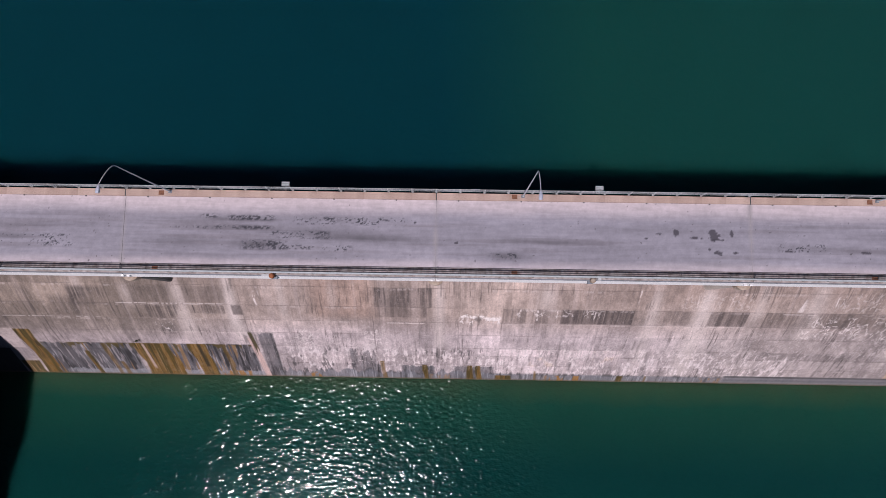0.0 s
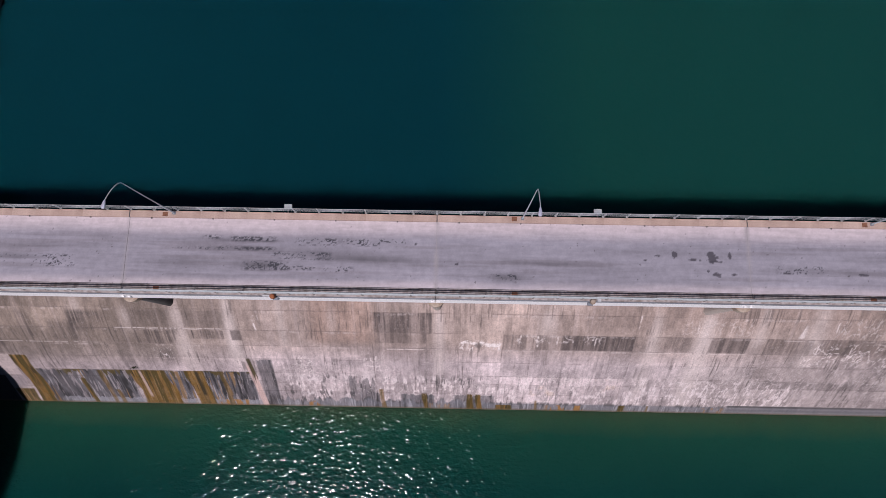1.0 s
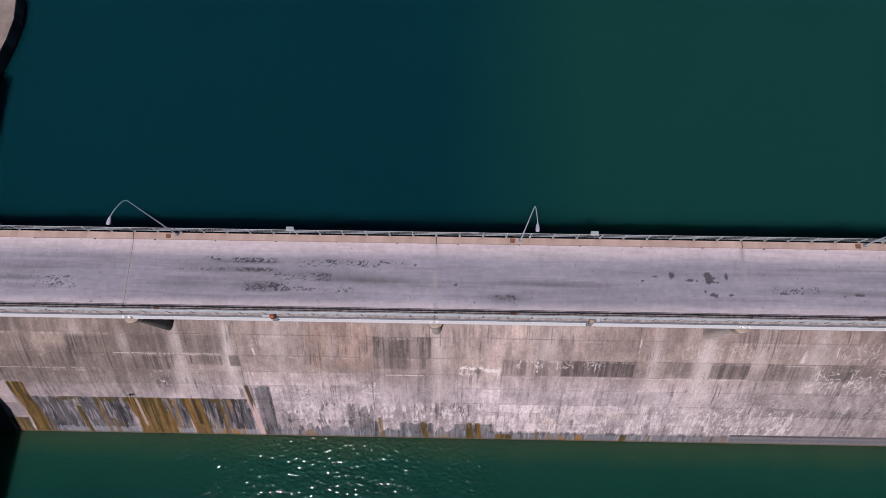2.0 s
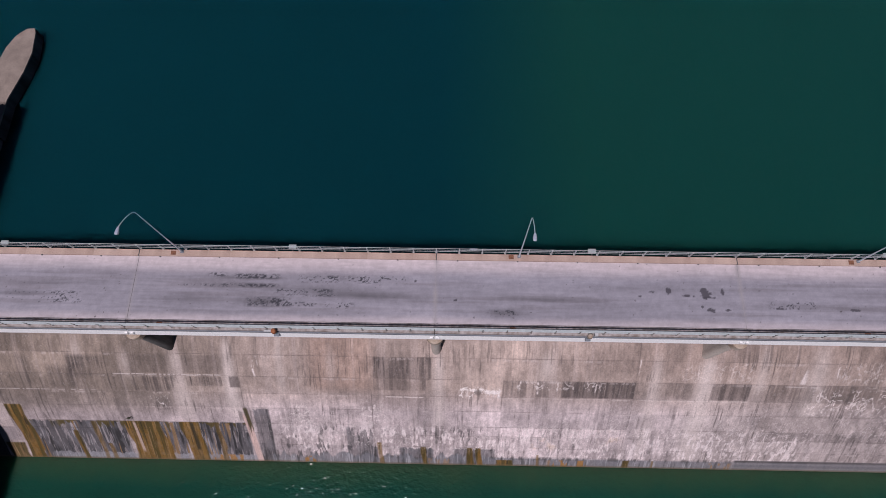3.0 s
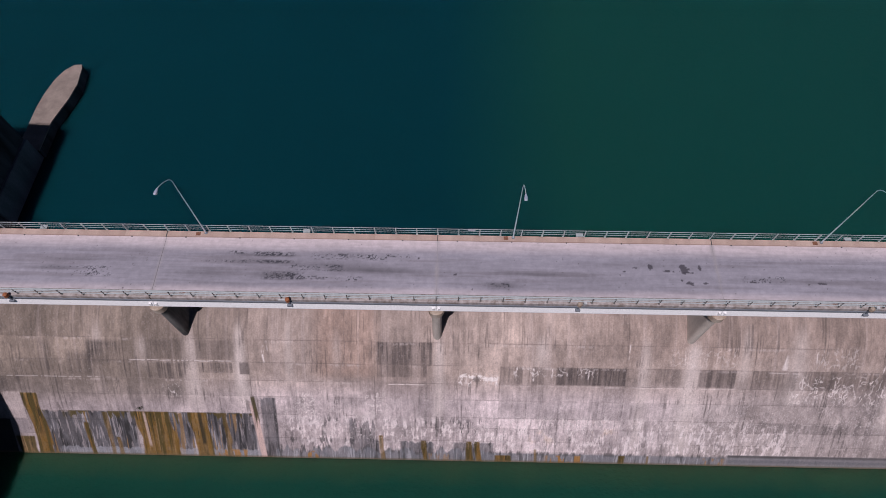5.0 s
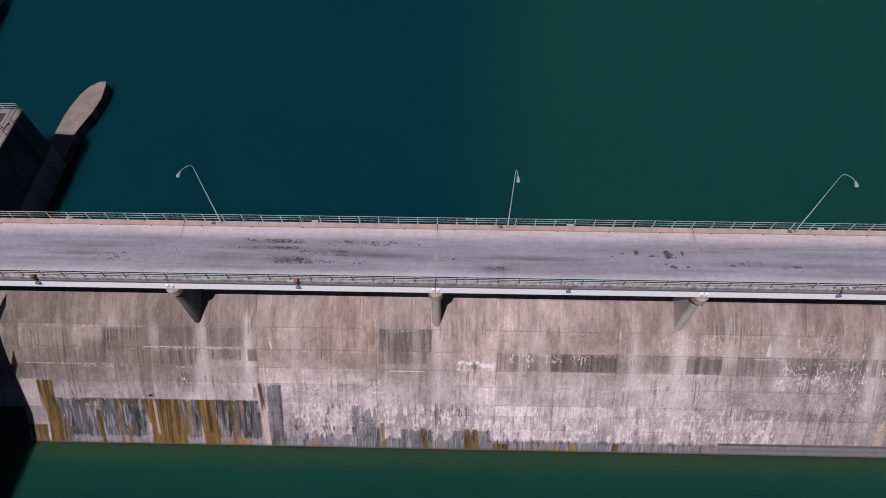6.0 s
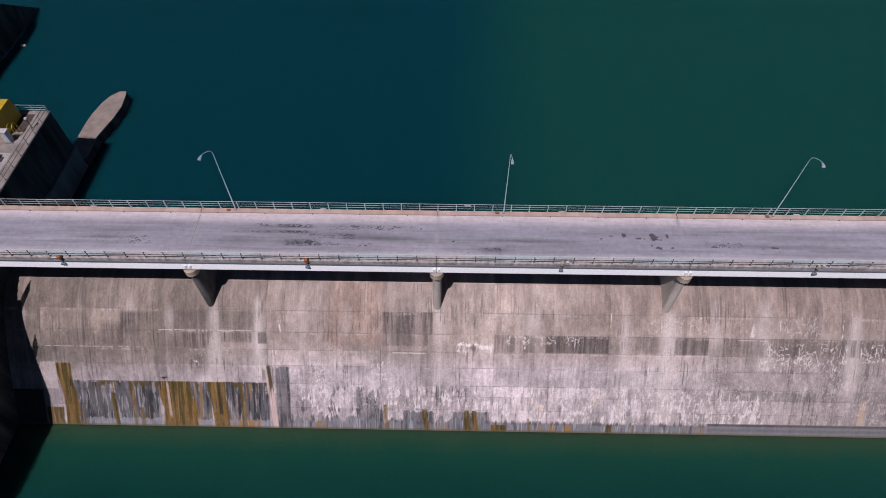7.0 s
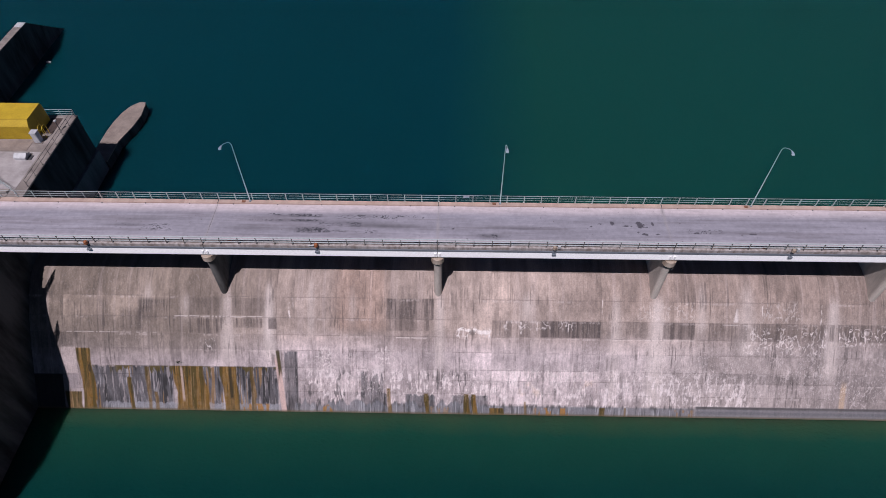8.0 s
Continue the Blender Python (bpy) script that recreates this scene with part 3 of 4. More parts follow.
    c = blend(c, (0.030, 0.028, 0.016), band(x + 0.04 * z, -27.55, -27.15, 0.1) * band(z, 1.6, 4.95, 0.2) * 0.8)
    c = blend(c, (0.50, 0.40, 0.37), band(x + 0.05 * z, -33.95, -33.65, 0.08) * band(z, 1.3, 4.9, 0.3) * 0.75)
    # salmon strip beside the joint, olive at its head
    c = blend(c, (0.56, 0.43, 0.40), band(x + 0.13 * z, -20.75, -20.05, 0.09) * (1 - step(z, 5.6, 6.4)) * 0.9)
    c = blend(c, (0.070, 0.060, 0.018), band(x + 0.13 * z, -20.45, -20.0, 0.08) * band(z, 2.6, 6.8, 0.15) * step(torn + 0.4 * step(z, 3.5, 5.0), 0.30, 0.55) * 0.92)
    c = blend(c, (0.028, 0.028, 0.030), hold(x, z, -54.5, -50.0, -2.0, 3.95) * 0.9)
    # pale scoured squares beside the first ochre run
    c = blend(c, (0.50, 0.435, 0.425), hold(x, z, -49.9, -47.95, 4.05, 6.9) * (0.30 + 0.45 * flaky))
    c = blend(c, (0.30, 0.265, 0.275), hold(x, z, -49.9, -47.95, 2.35, 3.95) * (0.45 + 0.4 * flaky))
    # small ochre spots along the foot
    spots = step(vivid(x * 2.6, z * 0.8, 67, 3), 0.62, 0.78) * (1 - step(z, 0.95, 1.15))
    c = blend(c, (0.34, 0.185, 0.055), spots * (band(x, 13.0, 18.3, 0.4) + band(x, -16.8, -13.6, 0.4) + 0.6 * band(x, 31.5, 34.0, 0.3) + band(x, -26.2, -22.4, 0.3) + 0.5 * band(x, -1.0, 2.2, 0.5)) * 0.85)
    # a cracked, weeping joint between blocks
    for xj in JOINTS[1:]:
        c = blend(c, (0.12, 0.10, 0.098), band(x, xj - 0.05, xj + 0.04, 0.05) * 0.5 * step(vivid(h + xj, z * 0.5, 71, 3), 0.35, 0.65))
    c = blend(c, (0.05, 0.045, 0.045), band(x + 0.1 * (sway - 0.17), -0.08, 0.06, 0.05) * band(z, 2.8, 5.0, 0.3) * 0.8)
    c = 0.40 * (np.clip(c, 0.01, 0.9) / 0.40) ** 1.22
    # damp foot
    return blend(c, (0.115, 0.092, 0.045), (1 - step(z, TAIL + 0.06, TAIL + 0.28)) * 0.75)


def flake_share(x, z):
    """How far the skin has flaked: much on the lower lifts east of the slate, little above."""
    share = (0.16 + 0.55 * (1 - step(z, 4.4, 8.6))) * step(x, -20, -17) * step(z, 1.6, 2.6) + 0.16 * step(z, 6.9, 7.0) * (1 - step(x, -20, -17))
    return np.clip(share * (0.35 + 1.0 * vivid(x * 0.25, z * 0.35, 81, 3)), 0, 1)


def profile_at(s):
    return np.interp(s, _s, PROFILE_Y), np.interp(s, _s, PROFILE_Z)


def smooth_profile(s):
    k = np.linspace(-0.8, 0.8, 9)
    ys, zs = zip(*(profile_at(s + d) for d in k))
    return np.mean(ys, 0), np.mean(zs, 0)


def build_panels():
    table = np.linspace(0.9, _s[-1] - 0.9, 1500)
    tz = smooth_profile(table)[1]
    top = int(np.argmax(tz))
    at_z = lambda z: float(np.interp(-z, -tz[top:], table[top:]))
    s_lines = [0.9] + [at_z(z) for z in LIFTS]
    rnd = random.Random(4)
    for i in range(len(s_lines) - 1):
        for j in range(len(JOINTS) - 1):
            gap = 0.003
            x0, x1 = JOINTS[j] + gap, JOINTS[j + 1] - gap
            s0, s1 = s_lines[i] + gap, s_lines[i + 1] - gap
            fine = x1 < 64 and i > 0
            cell, rise = (0.064, 0.085) if fine else (0.35, 0.35)
            xs = np.linspace(x0, x1, max(3, int((x1 - x0) / cell)))
            ss = np.linspace(s0, s1, max(3, int((s1 - s0) / rise)))
            X, S = np.meshgrid(xs, ss)
            Y, Z = smooth_profile(S)
            proud = rnd.uniform(-0.008, 0.008) - 0.01 * cloud(X * 0.8, Z * 0.8, 83, 3)
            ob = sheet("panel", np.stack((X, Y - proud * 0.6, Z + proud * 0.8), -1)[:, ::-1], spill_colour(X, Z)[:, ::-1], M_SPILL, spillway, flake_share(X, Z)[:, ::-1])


# ---- the great gate pier and its water nose ----
# the wall downstream of the bridge, seen from its side: y, z
WALL_SIDE = [(SOUTH - 0.303, -60), (SOUTH - 0.303, PIER_TOP), (-8.2, PIER_TOP), (-8.3, 23.1), (-11.4, 23.0), (-14.5, 24.0), (-17.8, 25.6), (-22.9, 26.7), (-25.2, 23.0), (-31.5, 21.4), (-33.2, 14.0), (-60, 6.0), (-60, -60)]


def side_prism(bm, outline, x0, x1):
    """A body over a side outline (y, z), from x0 to x1."""
    ends = [[bm.verts.new((x, y, z)) for y, z in outline] for x in (x0, x1)]
    n = len(outline)
    for i in range(n):
        bm.faces.new((ends[0][i], ends[0][(i + 1) % n], ends[1][(i + 1) % n], ends[1][i]))
    bm.faces.new(ends[0])
    bm.faces.new(ends[1][::-1])
    bmesh.ops.recalc_face_normals(bm, faces=bm.faces)
    return bm


def build_gate_pier():
    pier = thing("gate_pier", "massive grey concrete gate pier standing in the water", "pier", kind="structure")
    part("upstream_block", box(B(), -82, PIER_X + 0.15, NORTH + 0.25, 21.65, -60, PIER_TOP - 0.25, 0.05), M_MASS_SHADED, pier, "streaked concrete side with shade put into its colour")
    part("deck_slab", box(B(), -82, PIER_X + 0.2, NORTH + 0.25, 21.75, PIER_TOP - 0.247, PIER_TOP, 0.03), M_TOP, pier, "pale trodden concrete top")
    part("bridge_seat", box(B(), -82, PIER_X, SOUTH - 0.3, NORTH + 0.247, -60, 19.5), M_MASS_SHADED, pier)
    part("downstream_wall", side_prism(B(), WALL_SIDE, -82, PIER_X), M_MASS_SHADED, pier, "concrete wall stepping down to the river, colour darkened for shade")
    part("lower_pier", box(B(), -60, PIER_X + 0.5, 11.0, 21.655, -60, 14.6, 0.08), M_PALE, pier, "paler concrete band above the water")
    hull = part("cutwater", prism(B(), NOSE, -60, 12.12), M_MASS_SHADED, pier, "boat-shaped cutwater sides, concrete colour darkened for shade")
    part("cutwater_top", prism(B(), NOSE, 12.122, 12.3), M_CUT, hull, "pale boat-shaped concrete top")
    return pier


def build_far_wall():
    wall = thing("training_wall", "long dark concrete training wall with a pale top, sloping into the lake", "wall", kind="structure")
    bm = B()
    side = [(21.8, -60), (21.8, 18.0), (53.4, 18.0), (64.6, 10.4), (84, -20)]
    a = [bm.verts.new((-79.4, y, z)) for y, z in side]
    b = [bm.verts.new((-78.0 if z > 15 else -79.0, y, z)) for y, z in side]
    b[1].co.x = b[2].co.x = -78.0
    b[0].co.x = -78.0
    for i in range(5):
        j = (i + 1) % 5
        bm.faces.new((a[i], a[j], b[j], b[i]))
    bm.faces.new(a)
    bm.faces.new(b[::-1])
    bmesh.ops.recalc_face_normals(bm, faces=bm.faces)
    part("body", bm, M_MASS_SHADED, wall)
    part("coping", box(B(), -79.45, -77.95, 21.8, 51.6, 18.003, 18.12, 0.03), M_TOP, wall, "brown weathered concrete coping")
    part("coping_end", box(B(), -79.45, -77.95, 51.603, 53.3, 18.003, 18.13, 0.03), M_BOX, wall, "white bleached end of the coping")


build_gate_pier()
build_far_wall()
solid("wall_dam_east", box(B(), SPILL_X1 + 0.01, 900, -11.5, 4.2, -60, ROAD - 0.4), M_CORE, "plain concrete dam wall beyond the spillway", "dam")
solid("wall_dam_west", box(B(), -900, -82.01, -11.5, 4.2, -60, ROAD - 0.4), M_CORE, "plain concrete dam wall beyond the gate pier", "dam")


# ---- bridge piers ----
def rounded(w, y0, y1, n=9):
    r = w / 2
    south = [(r * math.cos(math.pi + math.pi * k / (n - 1)), y0 + r + r * math.sin(math.pi + math.pi * k / (n - 1))) for k in range(n)]
    north = [(r * math.cos(math.pi * k / (n - 1)), y1 - r + r * math.sin(math.pi * k / (n - 1))) for k in range(n)]
    return south + north


def build_bridge_pier(x, stone, state):
    pier = thing("bridge_pier", "%s concrete wall pier with rounded ends on the spillway crest" % state, "bridge pier", "piers under the bridge")
    part("stem", prism(B(), rounded(0.98, -3.60, 4.4), 10.5, 18.95, 0.015), stone, pier)
    part("cap", prism(B(), rounded(1.62, -3.95, 4.8), 18.952, 19.75), M_CAP, pier, "wider pale cap with rust-brown runs")
    # dark collar stands in for the shade that the cap throws
    part("collar", prism(B(), rounded(1.08, -3.65, 4.46), 18.45, 18.70), M_STAINED_SHADED, pier, "dark band put in for the shade under the cap")
    for y in (-3.0, -0.9, 1.2, 3.6):
        part("bearing", box(B(), -0.45, 0.45, y - 0.25, y + 0.25, 19.752, 19.9), M_DARK, pier, "dark steel bearing")
    if x > 20 and x < 40:
        part("drain_pipe", tube(B(), [(0.72, -3.2, 18.95), (0.72, -3.3, 18.6), (0.60, -3.4, 17.9)], 0.11, 8), M_DARK, pier, "black drain pipe below the cap")
    pier.location.x = x


for k in range(-1, 4):
    # the west pier takes the dark copy, its east side's shade in the colour
    build_bridge_pier(SPAN * k, M_STAINED_SHADED if k == -1 else M_PIER, "stained, shade-darkened" if k == -1 else "pale grey")


# ---- bridge spans ----
# tyre smears on the road: middle x, y, half length, half width, strength
SMEARS = ((-6.4, 0.10, 4.4, 0.36, 0.95), (10.2, 0.0, 5.0, 0.24, 0.48), (15.0, -0.55, 3.6, 0.26, 0.30), (6.2, -1.30, 1.9, 0.32, 0.75), (-15.8, -0.62, 2.2, 0.45, 0.90), (-23.6, -0.45, 2.8, 0.45, 0.50), (-33.5, 0.95, 5.0, 0.30, 0.45),
          (-38.5, -0.10, 3.4, 0.26, 0.65), (-17.6, 1.72, 3.8, 0.28, 0.50), (-17.0, 0.88, 3.0, 0.22, 0.45), (-11.0, 0.55, 3.5, 0.30, 0.45), (17.0, 1.1, 8.0, 0.4, 0.30), (33.0, -0.3, 7.0, 0.3, 0.40), (24.8, -1.9, 2.0, 0.3, 0.30), (42.0, 0.8, 6.0, 0.4, 0.40))
# where the road's skin has flaked off: x from, to, y from, to, how much
FLAKED = ((-21.0, -19.6, 1.75, 2.10, 0.55), (-18.6, -14.6, 1.58, 2.02, 0.74), (-23.3, -20.3, 0.78, 0.98, 0.50), (-19.8, -14.7, 0.78, 1.08, 0.66), (-17.2, -13.4, -1.02, -0.22, 0.62), (-14.8, -9.6, 0.28, 0.66, 0.55), (-14.0, -9.2, -0.02, 0.16, 0.50),
          (-12.6, -9.0, 1.30, 1.95, 0.40), (-8.4, -2.8, 1.30, 1.95, 0.20), (-13.6, -7.6, -0.95, -0.62, 0.42), (-9.4, -8.0, -1.15, -0.72, 0.42), (-39.5, -32.6, -0.95, 0.10, 0.20), (4.9, 7.4, -1.6, -1.05, 0.35), (30.6, 34.6, -0.6, 0.1, 0.22))


def road_colour(x, y):
    """Worn concrete road: pale margins, tyre smears, flakes and spots."""
    h = np.zeros_like(x)
    c = np.stack([h + v for v in (0.306, 0.299, 0.346)], -1)
    c = c * (0.90 + 0.20 * vivid(x * 0.07, y * 0.6, 101, 4))[..., None]
    edge = y + 0.5 * (cloud(x * 0.12, y * 0.3, 102, 3) - 0.5)
    c = blend(c, (0.545, 0.490, 0.515), step(edge, 1.7, 3.3) * 0.90 + (1 - step(edge, -2.4, -1.5)) * 0.60)
    drawn = vivid(x * 0.10, y * 2.4, 105, 4)
    c = blend(c, (0.225, 0.212, 0.240), step(drawn, 0.48, 0.92) * band(edge, -1.7, 2.1, 0.5) * 0.55)
    for xm, ym, half, wide, amount in SMEARS:
        g = np.exp(-(((x - xm) / half) ** 2 + ((y - ym + 0.12 * (drawn - 0.5)) / wide) ** 2))
        c = blend(c, (0.128, 0.123, 0.142), g * amount * (0.72 + 0.45 * drawn))
    c = c * (0.94 + 0.12 * vivid(x * 0.6, y * 6, 113, 3))[..., None]
    c = c * (0.94 + 0.12 * vivid(x * 2.5, y * 2.5, 115, 3))[..., None]
    chip = 0.50 * vivid(x * 3.6, y * 6.5, 127, 3) + 0.50 * lattice(np.floor(x * 9.0), np.floor(y * 10.0), 128)
    group = vivid(x * 0.9, y * 1.6, 129, 3)
    for x0, x1, y0, y1, amount in FLAKED:
        m = band(x, x0, x1, 0.5) * band(y, y0, y1, 0.12)
        c = blend(c, (0.055, 0.056, 0.072), m * step(chip + 0.30 * (group - 0.5), 0.79 - 0.52 * amount, 0.89 - 0.52 * amount) * 0.92)
    for xs, ys, rx, ry in ((24.7, 0.80, 0.45, 0.48), (25.2, 0.40, 0.62, 0.10), (25.15, -0.75, 0.40, 0.20), (21.4, 0.95, 0.30, 0.30), (26.3, 0.95, 0.14, 0.42), (23.0, 0.55, 0.34, 0.12), (26.6, -0.75, 0.22, 0.10),
                           (23.6, 0.5, 0.18, 0.10), (18.7, 0.4, 0.12, 0.10), (1.8, -0.2, 0.16, 0.12), (19.8, 0.85, 0.25, 0.08), (31.3, -0.55, 0.35, 0.10), (24.3, -0.5, 0.12, 0.14), (-1.9, 1.55, 0.12, 0.12), (38.0, -0.6, 0.4, 0.12)):
        d = np.hypot((x - xs) / rx, (y - ys) / ry) + 1.6 * (cloud(x * 4, y * 4, 131, 3) - 0.5)
        c = blend(c, (0.085, 0.080, 0.098), (1 - step(d, 0.70, 1.1)) * 0.88)
    c = blend(c, (0.10, 0.09, 0.10), step(cloud(x * 4.5, y * 4.5, 137, 2), 0.88, 0.92) * 0.75)
    # dust along the sealed joints
    off = np.abs(x / SPAN - np.round(x / SPAN)) * SPAN
    c = 0.36 * (np.clip(c, 0.01, 0.9) / 0.36) ** 1.20
    return blend(c, (0.33, 0.31, 0.325), (1 - step(off, 0.05, 0.35)) * (0.15 + 0.5 * vivid(x, y * 0.8, 141, 3)))


slab_mesh = mesh_of(box(B(), -SPAN / BAYS / 2 + 0.0015, SPAN / BAYS / 2 - 0.0015, 3.64, NORTH, ROAD - 0.058, WALK, 0.006), "paving_slab", M_WALK)


def build_span(k):
    x0, x1 = SPAN * k + 0.02, SPAN * (k + 1) - 0.02
    span = thing("bridge_span", "concrete bridge span with a worn road, tan sidewalk and white girders", "bridge span", "bridge spans", "structure")
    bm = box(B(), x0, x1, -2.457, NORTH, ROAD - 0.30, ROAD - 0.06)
    part("slab", bm, M_SOFFIT_SHADED, span, "concrete slab darkened for the shade under the deck")
    cell = 0.08 if -2 <= k <= 1 else 0.2
    xs = np.linspace(x0, x1, int(SPAN / cell))
    ys = np.linspace(-2.45, 3.63, int(6.08 / cell))
    X, Y = np.meshgrid(xs, ys)
    crown = 0.02 - 0.0025 * (Y - 0.4) ** 2 + 0.01 * (cloud(X * 0.2, Y * 0.4, 139, 2) - 0.5)
    sheet("roadway", np.stack((X, Y, ROAD + crown - 0.03), -1), road_colour(X, Y), M_ROAD, span)
    for i in range(BAYS):
        slab = new("paving_slab", slab_mesh)
        slab.parent, slab.location = span, (SPAN * k + SPAN / BAYS * (i + 0.5), 0, 0)
    for i in range(5):
        part("scupper", box(B(), SPAN * k + 1.95 + 5.6 * i, SPAN * k + 2.05 + 5.6 * i, 3.54, 3.636, ROAD - 0.06, ROAD + 0.06), M_DARK, span, "dark kerb drain")
    part("parapet_kerb", box(B(), x0, x1, SOUTH, -2.46, ROAD - 0.34, ROAD + 0.13, 0.03), M_KERB, span, "streaked grey concrete kerb")
    part("edge_channel", box(B(), x0, x1, SOUTH - 0.07, SOUTH + 0.2, ROAD - 0.66, ROAD - 0.343, 0.012), M_EDGE, span, "blue-grey steel edge channel")
    # girders get dark steel too, for the shade under the slab
    for y in (-3.0, -0.9, 1.2, 4.0):
        bm = box(B(), x0, x1, y - 0.02, y + 0.02, 20.0, ROAD - 0.343)
        box(bm, x0, x1, y - 0.18, y + 0.18, 19.9, 19.997)
        part("girder", bm, M_DARK, span, "dark steel girder under the slab")
    bm = B()
    prof = [(SOUTH + 0.05, ROAD - 0.664), (SOUTH - 0.06, ROAD - 0.664), (SOUTH - 0.27, 20.06), (SOUTH - 0.27, 19.98), (SOUTH - 0.15, 19.98)]
    ends = [[bm.verts.new((x, y, z)) for y, z in prof] for x in (x0, x1)]
    for i in range(5):
        bm.faces.new((ends[0][i], ends[0][(i + 1) % 5], ends[1][(i + 1) % 5], ends[1][i]))
    bm.faces.new(ends[0])
    bm.faces.new(ends[1][::-1])
    bmesh.ops.recalc_face_normals(bm, faces=bm.faces)
    part("fascia", bm, M_WHITE, span, "white painted sloping fascia plate with rust marks")
    for side in (x0 + 0.25, x1 - 0.25):
        part("end_bracket", box(B(), side - 0.12, side + 0.12, SOUTH - 0.30, SOUTH - 0.16, 20.12, 20.6, 0.02), M_WHITE, span)
    return span


for k in range(-3, 3):
    build_span(k)
for k in range(-2, 3):
    part("expansion_joint", box(B(), SPAN * k - 0.019, SPAN * k + 0.019, -2.45, 3.6, ROAD - 0.08, ROAD - (0.03 if k == -1 else 0.012)), M_JOINT if k == -1 else M_SEAL, bpy.data.objects["bridge_span"], "dark sealed expansion joint" if k == -1 else "grey sealed expansion joint")
    part("joint_cover", box(B(), SPAN * k - 0.045, SPAN * k + 0.045, 3.62, NORTH + 0.004, WALK - 0.1, WALK + 0.004), M_DARK, bpy.data.objects["bridge_span"], "dark joint across the sidewalk")


# ---- guard rails ----
def build_rail(name, label, y, z, tall, material, post_material, top_radius, mid_radius):
    rail = thing(name, label, "guard rail", "guard rails of the bridge", at=(0, y, z))
    pitch = SPAN / BAYS
    for i in range(BAYS):
        x = pitch * i
        bm = box(B(), x - 0.04, x + 0.04, -0.045, 0.045, 0.0, tall)
        box(bm, x - 0.09, x + 0.09, -0.09, 0.09, 0.0, 0.03)
        part("post", bm, post_material, rail)
    for h, r in ((tall, top_radius), (tall * 0.66, mid_radius), (tall * 0.33, mid_radius)):
        part("rail", tube(B(), [(0.0, 0, h), (SPAN, 0, h)], r, 6), material, rail)
    for k in (-2, -1, 1, 2):
        copy_thing(rail, pose(SPAN * k, y, z))


build_rail("guard_rail", "galvanised three-bar pipe railing along the bridge edge", -3.12, ROAD + 0.13, 1.12, M_STEEL, M_POST, 0.075, 0.045)
build_rail("guard_rail", "galvanised three-bar pipe railing along the sidewalk edge", 4.38, ROAD - 0.02, 1.16, M_STEEL, M_STEEL, 0.032, 0.020)


# ---- street lamps ----
def build_lamps():
    lamp = thing("street_lamp", "tall grey steel street lamp with a curved arm over the road", "street lamp", "street lamps", at=(0, 4.06, WALK))
    bm = box(B(), -0.15, 0.15, -0.15, 0.15, 0, 0.04)
    part("base_plate", bm, M_EDGE, lamp)
    pts = [(0, 0, 0.04), (0, 0.03, 3.0), (0, 0.08, 6.5), (0, 0.13, 8.75)]
    rad = [0.075, 0.060, 0.046, 0.038]
    for out, high in ((-0.12, 9.10), (0.02, 9.42), (0.28, 9.70), (0.62, 9.93), (0.95, 10.12), (1.30, 10.27), (1.62, 10.36)):
        pts.append((0, -out, high))
        rad.append(0.038 - 0.006 * out)
    part("pole", tube(B(), pts, rad, 8), M_POLE, lamp)
    end = Vector(pts[-1])
    bm = B()
    prof = ((0.0, 0.05, 0.05), (0.12, 0.10, 0.08), (0.35, 0.145, 0.10), (0.58, 0.145, 0.09), (0.66, 0.09, 0.05))
    d = Vector((0, -0.995, -0.0995))
    up = Vector((0, -0.0995, 0.995))
    rings = []
    for along, half, high in prof:
        c0 = end + d * along
        rings.append([bm.verts.new(c0 + Vector((1, 0, 0)) * half * math.cos(t) + up * high * math.sin(t)) for t in (2 * math.pi * q / 10 for q in range(10))])
    for a, b in zip(rings, rings[1:]):
        for q in range(10):
            bm.faces.new((a[q], a[(q + 1) % 10], b[(q + 1) % 10], b[q]))
    bm.faces.new(rings[0])
    bm.faces.new(rings[-1])
    bmesh.ops.recalc_face_normals(bm, faces=bm.faces)
    head = part("lamp_head", bm, M_HEAD, lamp, "pale grey lamp head")
    lens = end + d * 0.48 - up * 0.09
    part("lens", box(B(), -0.14, 0.14, lens.y - 0.12, lens.y + 0.12, lens.z - 0.05, lens.z + 0.03, 0.02), M_GLASS, head, "clouded glass lens")
    for x, turn in ((-23.95, -11), (39.2, 0)):
        copy_thing(lamp, pose(x, 4.06, WALK, rz=turn))
    lamp.location.x = 7.74


build_lamps()


# ---- small things on the bridge ----
def build_lids():
    for i, (x, y) in enumerate(((-24.75, 3.95), (7.0, 4.0), (38.55, 3.95))):
        lid = tagged(new("pull_box_lid", mesh_of(box(B(), -0.24, 0.24, -0.2, 0.2, 0, 0.025, 0.006), "pull_box_lid", M_RUST)), "rusty square iron lid set in the sidewalk beside a lamp", "lid", "iron lids")
        lid.location = (x, y, WALK + 0.001)
    for x in (-24.9, 7.0, 38.6):
        lid = tagged(new("pull_box_lid", mesh_of(box(B(), -0.26, 0.26, -0.14, 0.14, 0, 0.025, 0.006), "pull_box_lid", M_RUST)), "rusty iron lid on the kerb under the railing", "lid", "iron lids")
        lid.location = (x, -2.80, ROAD + 0.131)


